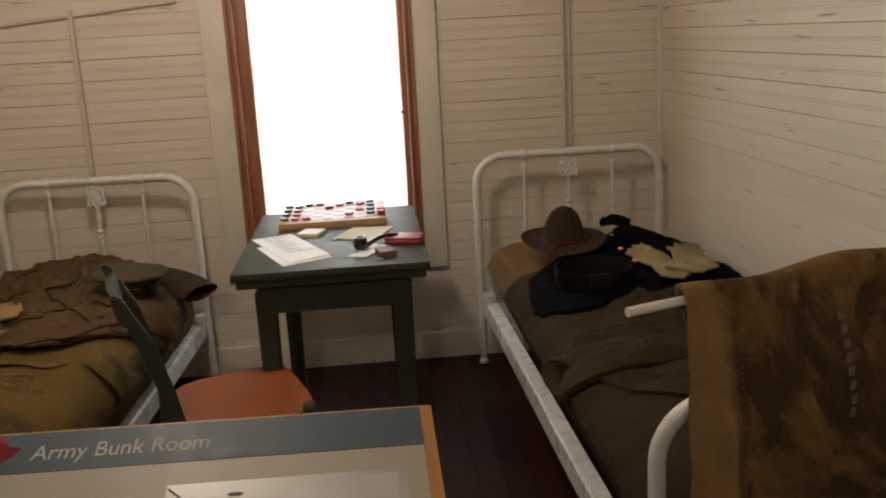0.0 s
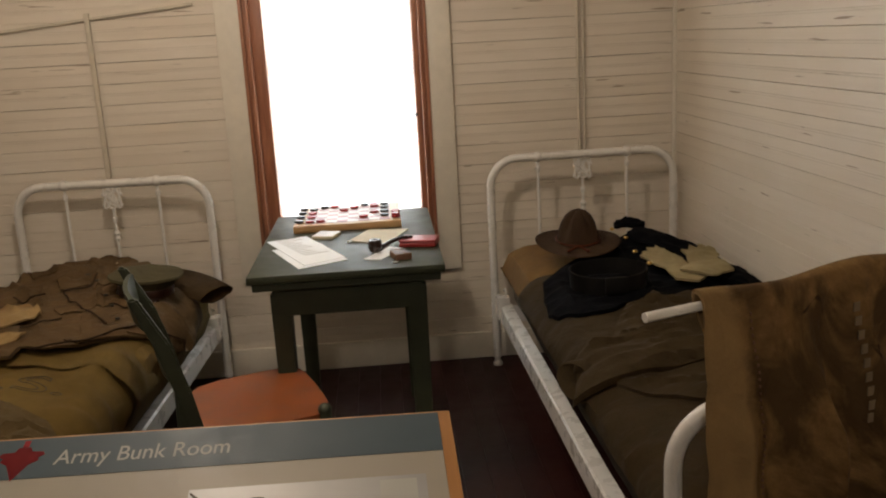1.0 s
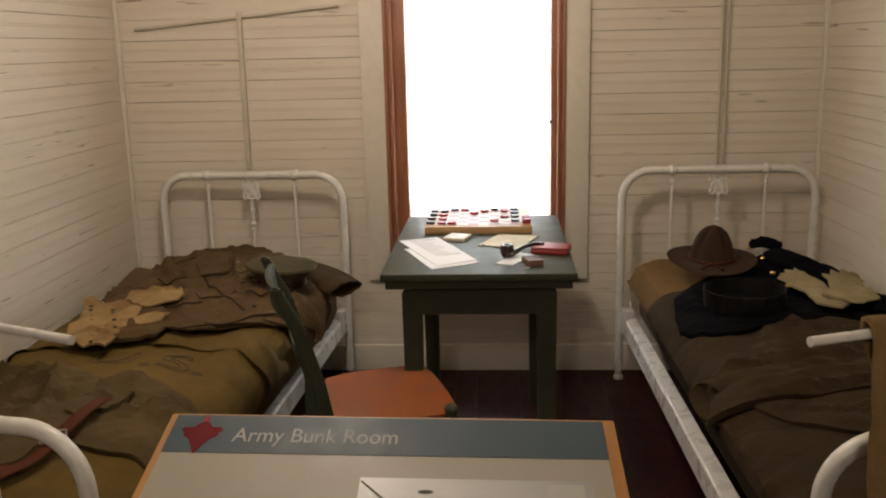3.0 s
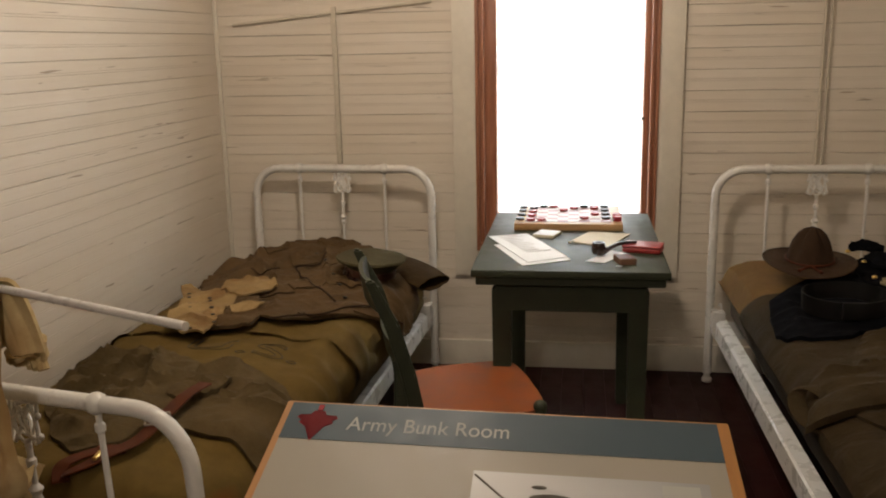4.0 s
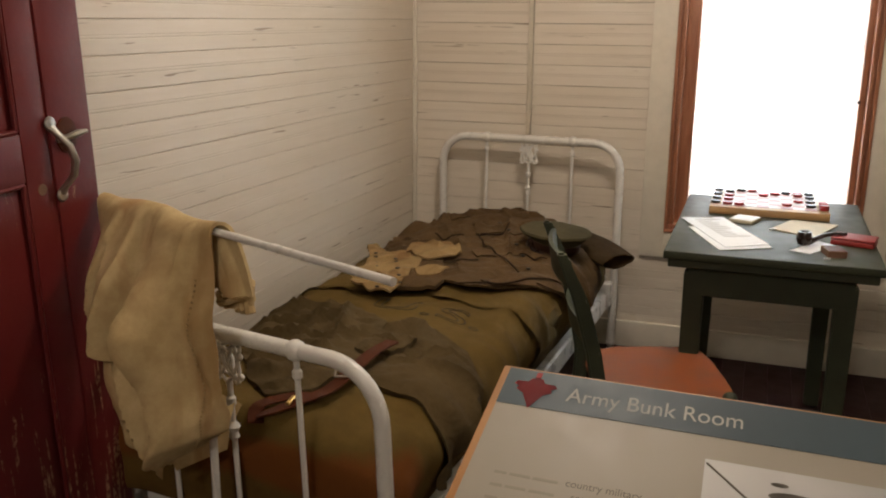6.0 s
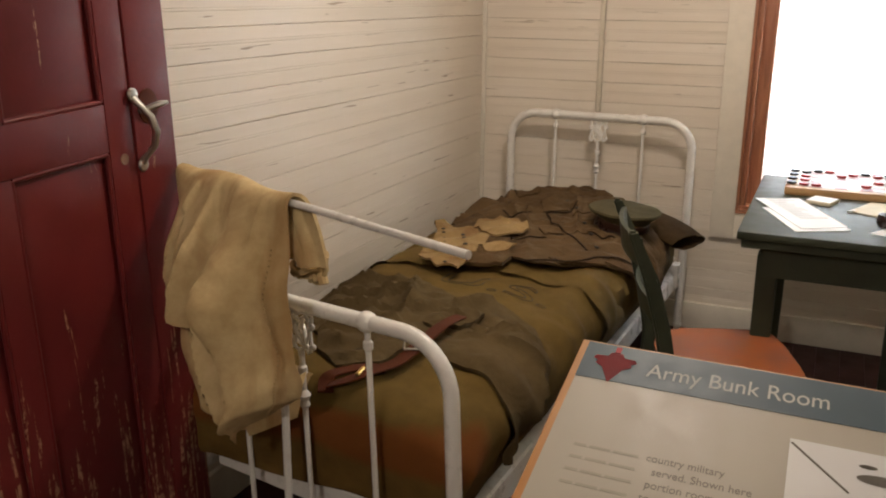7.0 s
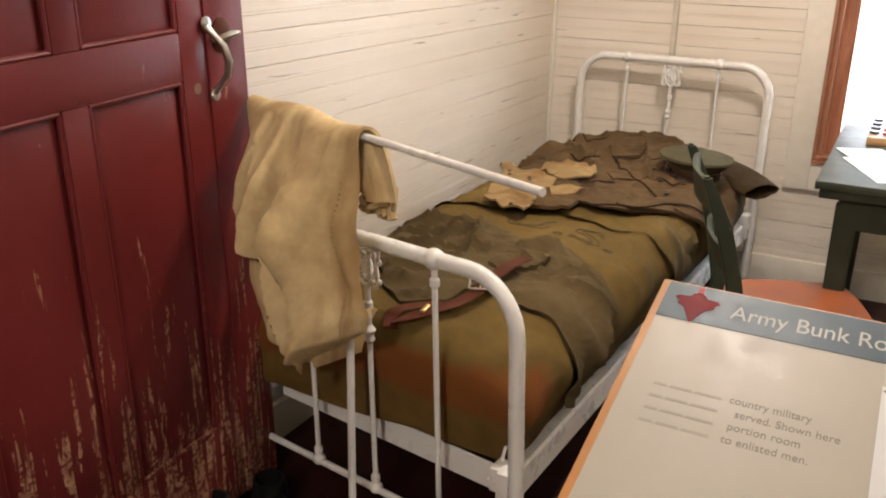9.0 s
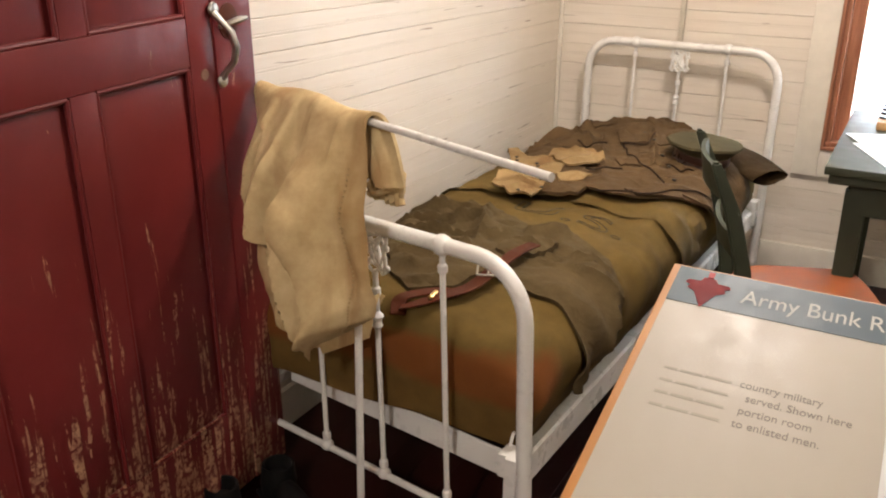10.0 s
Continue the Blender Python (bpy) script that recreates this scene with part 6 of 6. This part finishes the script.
def boot(m, label):
    """A black laced boot: sole, rounded foot and open shaft."""
    ob = thing("boot", m, label, "boot", "pair of boots")
    part("sole", box(bm_new(), (-0.042, -0.13, 0.0), (0.042, 0.13, 0.018), 0.012, 3), M_BLACKLEATHER, ob)
    bm = lathe(bm_new(), [(0.03, 0.0), (0.043, 0.01), (0.045, 0.04), (0.041, 0.07), (0.040, 0.085), (0.035, 0.085), (0.032, 0.05)], (0, 0.075, 0.018), 20)
    part("shaft", bm, M_BLACKLEATHER, ob)
    bm = bm_new()
    made = bmesh.ops.create_uvsphere(bm, u_segments=18, v_segments=10, radius=1)["verts"]
    for q in made:
        q.co = Vector((q.co.x * 0.041, q.co.y * 0.115 - 0.02, 0.018 + max(0, q.co.z) * (0.05 + 0.04 * max(0, q.co.y))))
    part("vamp", bm, M_BLACKLEATHER, ob)


boot(pose(-1.27, 1.845, 0, 0, 0, 62), "black leather boot standing by the door edge")
boot(pose(-1.325, 1.725, 0, 0, 0, 75), "black leather boot standing by the door edge")

# ---- boards of the floor and walls ----
plank_meshes = []
for k in range(3):
    bm = box(bm_new(), (0.0001, 0, -0.018), (0.0889, YB - YF, 0.0), 0.0004)
    plank_meshes.append(finish(bm, "plank", M_FLOOR, 40))
x, k = XL - 0.01, 0
while x < XR:
    ob = new("plank", plank_meshes[k % 3])
    ob.parent = floor
    ob.location = (x, YF, 0.0002 * ((k * 7) % 3) - 0.001)
    x, k = x + 0.089, k + 1

clad(wall_north, [(XL, WX0 - CAS, 0.09, 9), (WX1 + CAS, XR, 0.09, 9), (WX0 - CAS, WX1 + CAS, 0.09, WZ0 - 0.115)], Matrix.Translation((0, YB, 0)), M_BOARD_X, 0.101, ZC, 40)
clad(wall_west, [(1.09, YB, 0.09, 9)], Matrix.Translation((XL, 0, 0)) @ Matrix.Rotation(radians(90), 4, "Z"), M_BOARD_X, 0.112, ZC, 60)
clad(wall_east, [(-YB, -YF, 0.09, 9)], Matrix.Translation((XR, 0, 0)) @ Matrix.Rotation(radians(-90), 4, "Z"), M_BOARD_X, 0.105, ZC, 80)
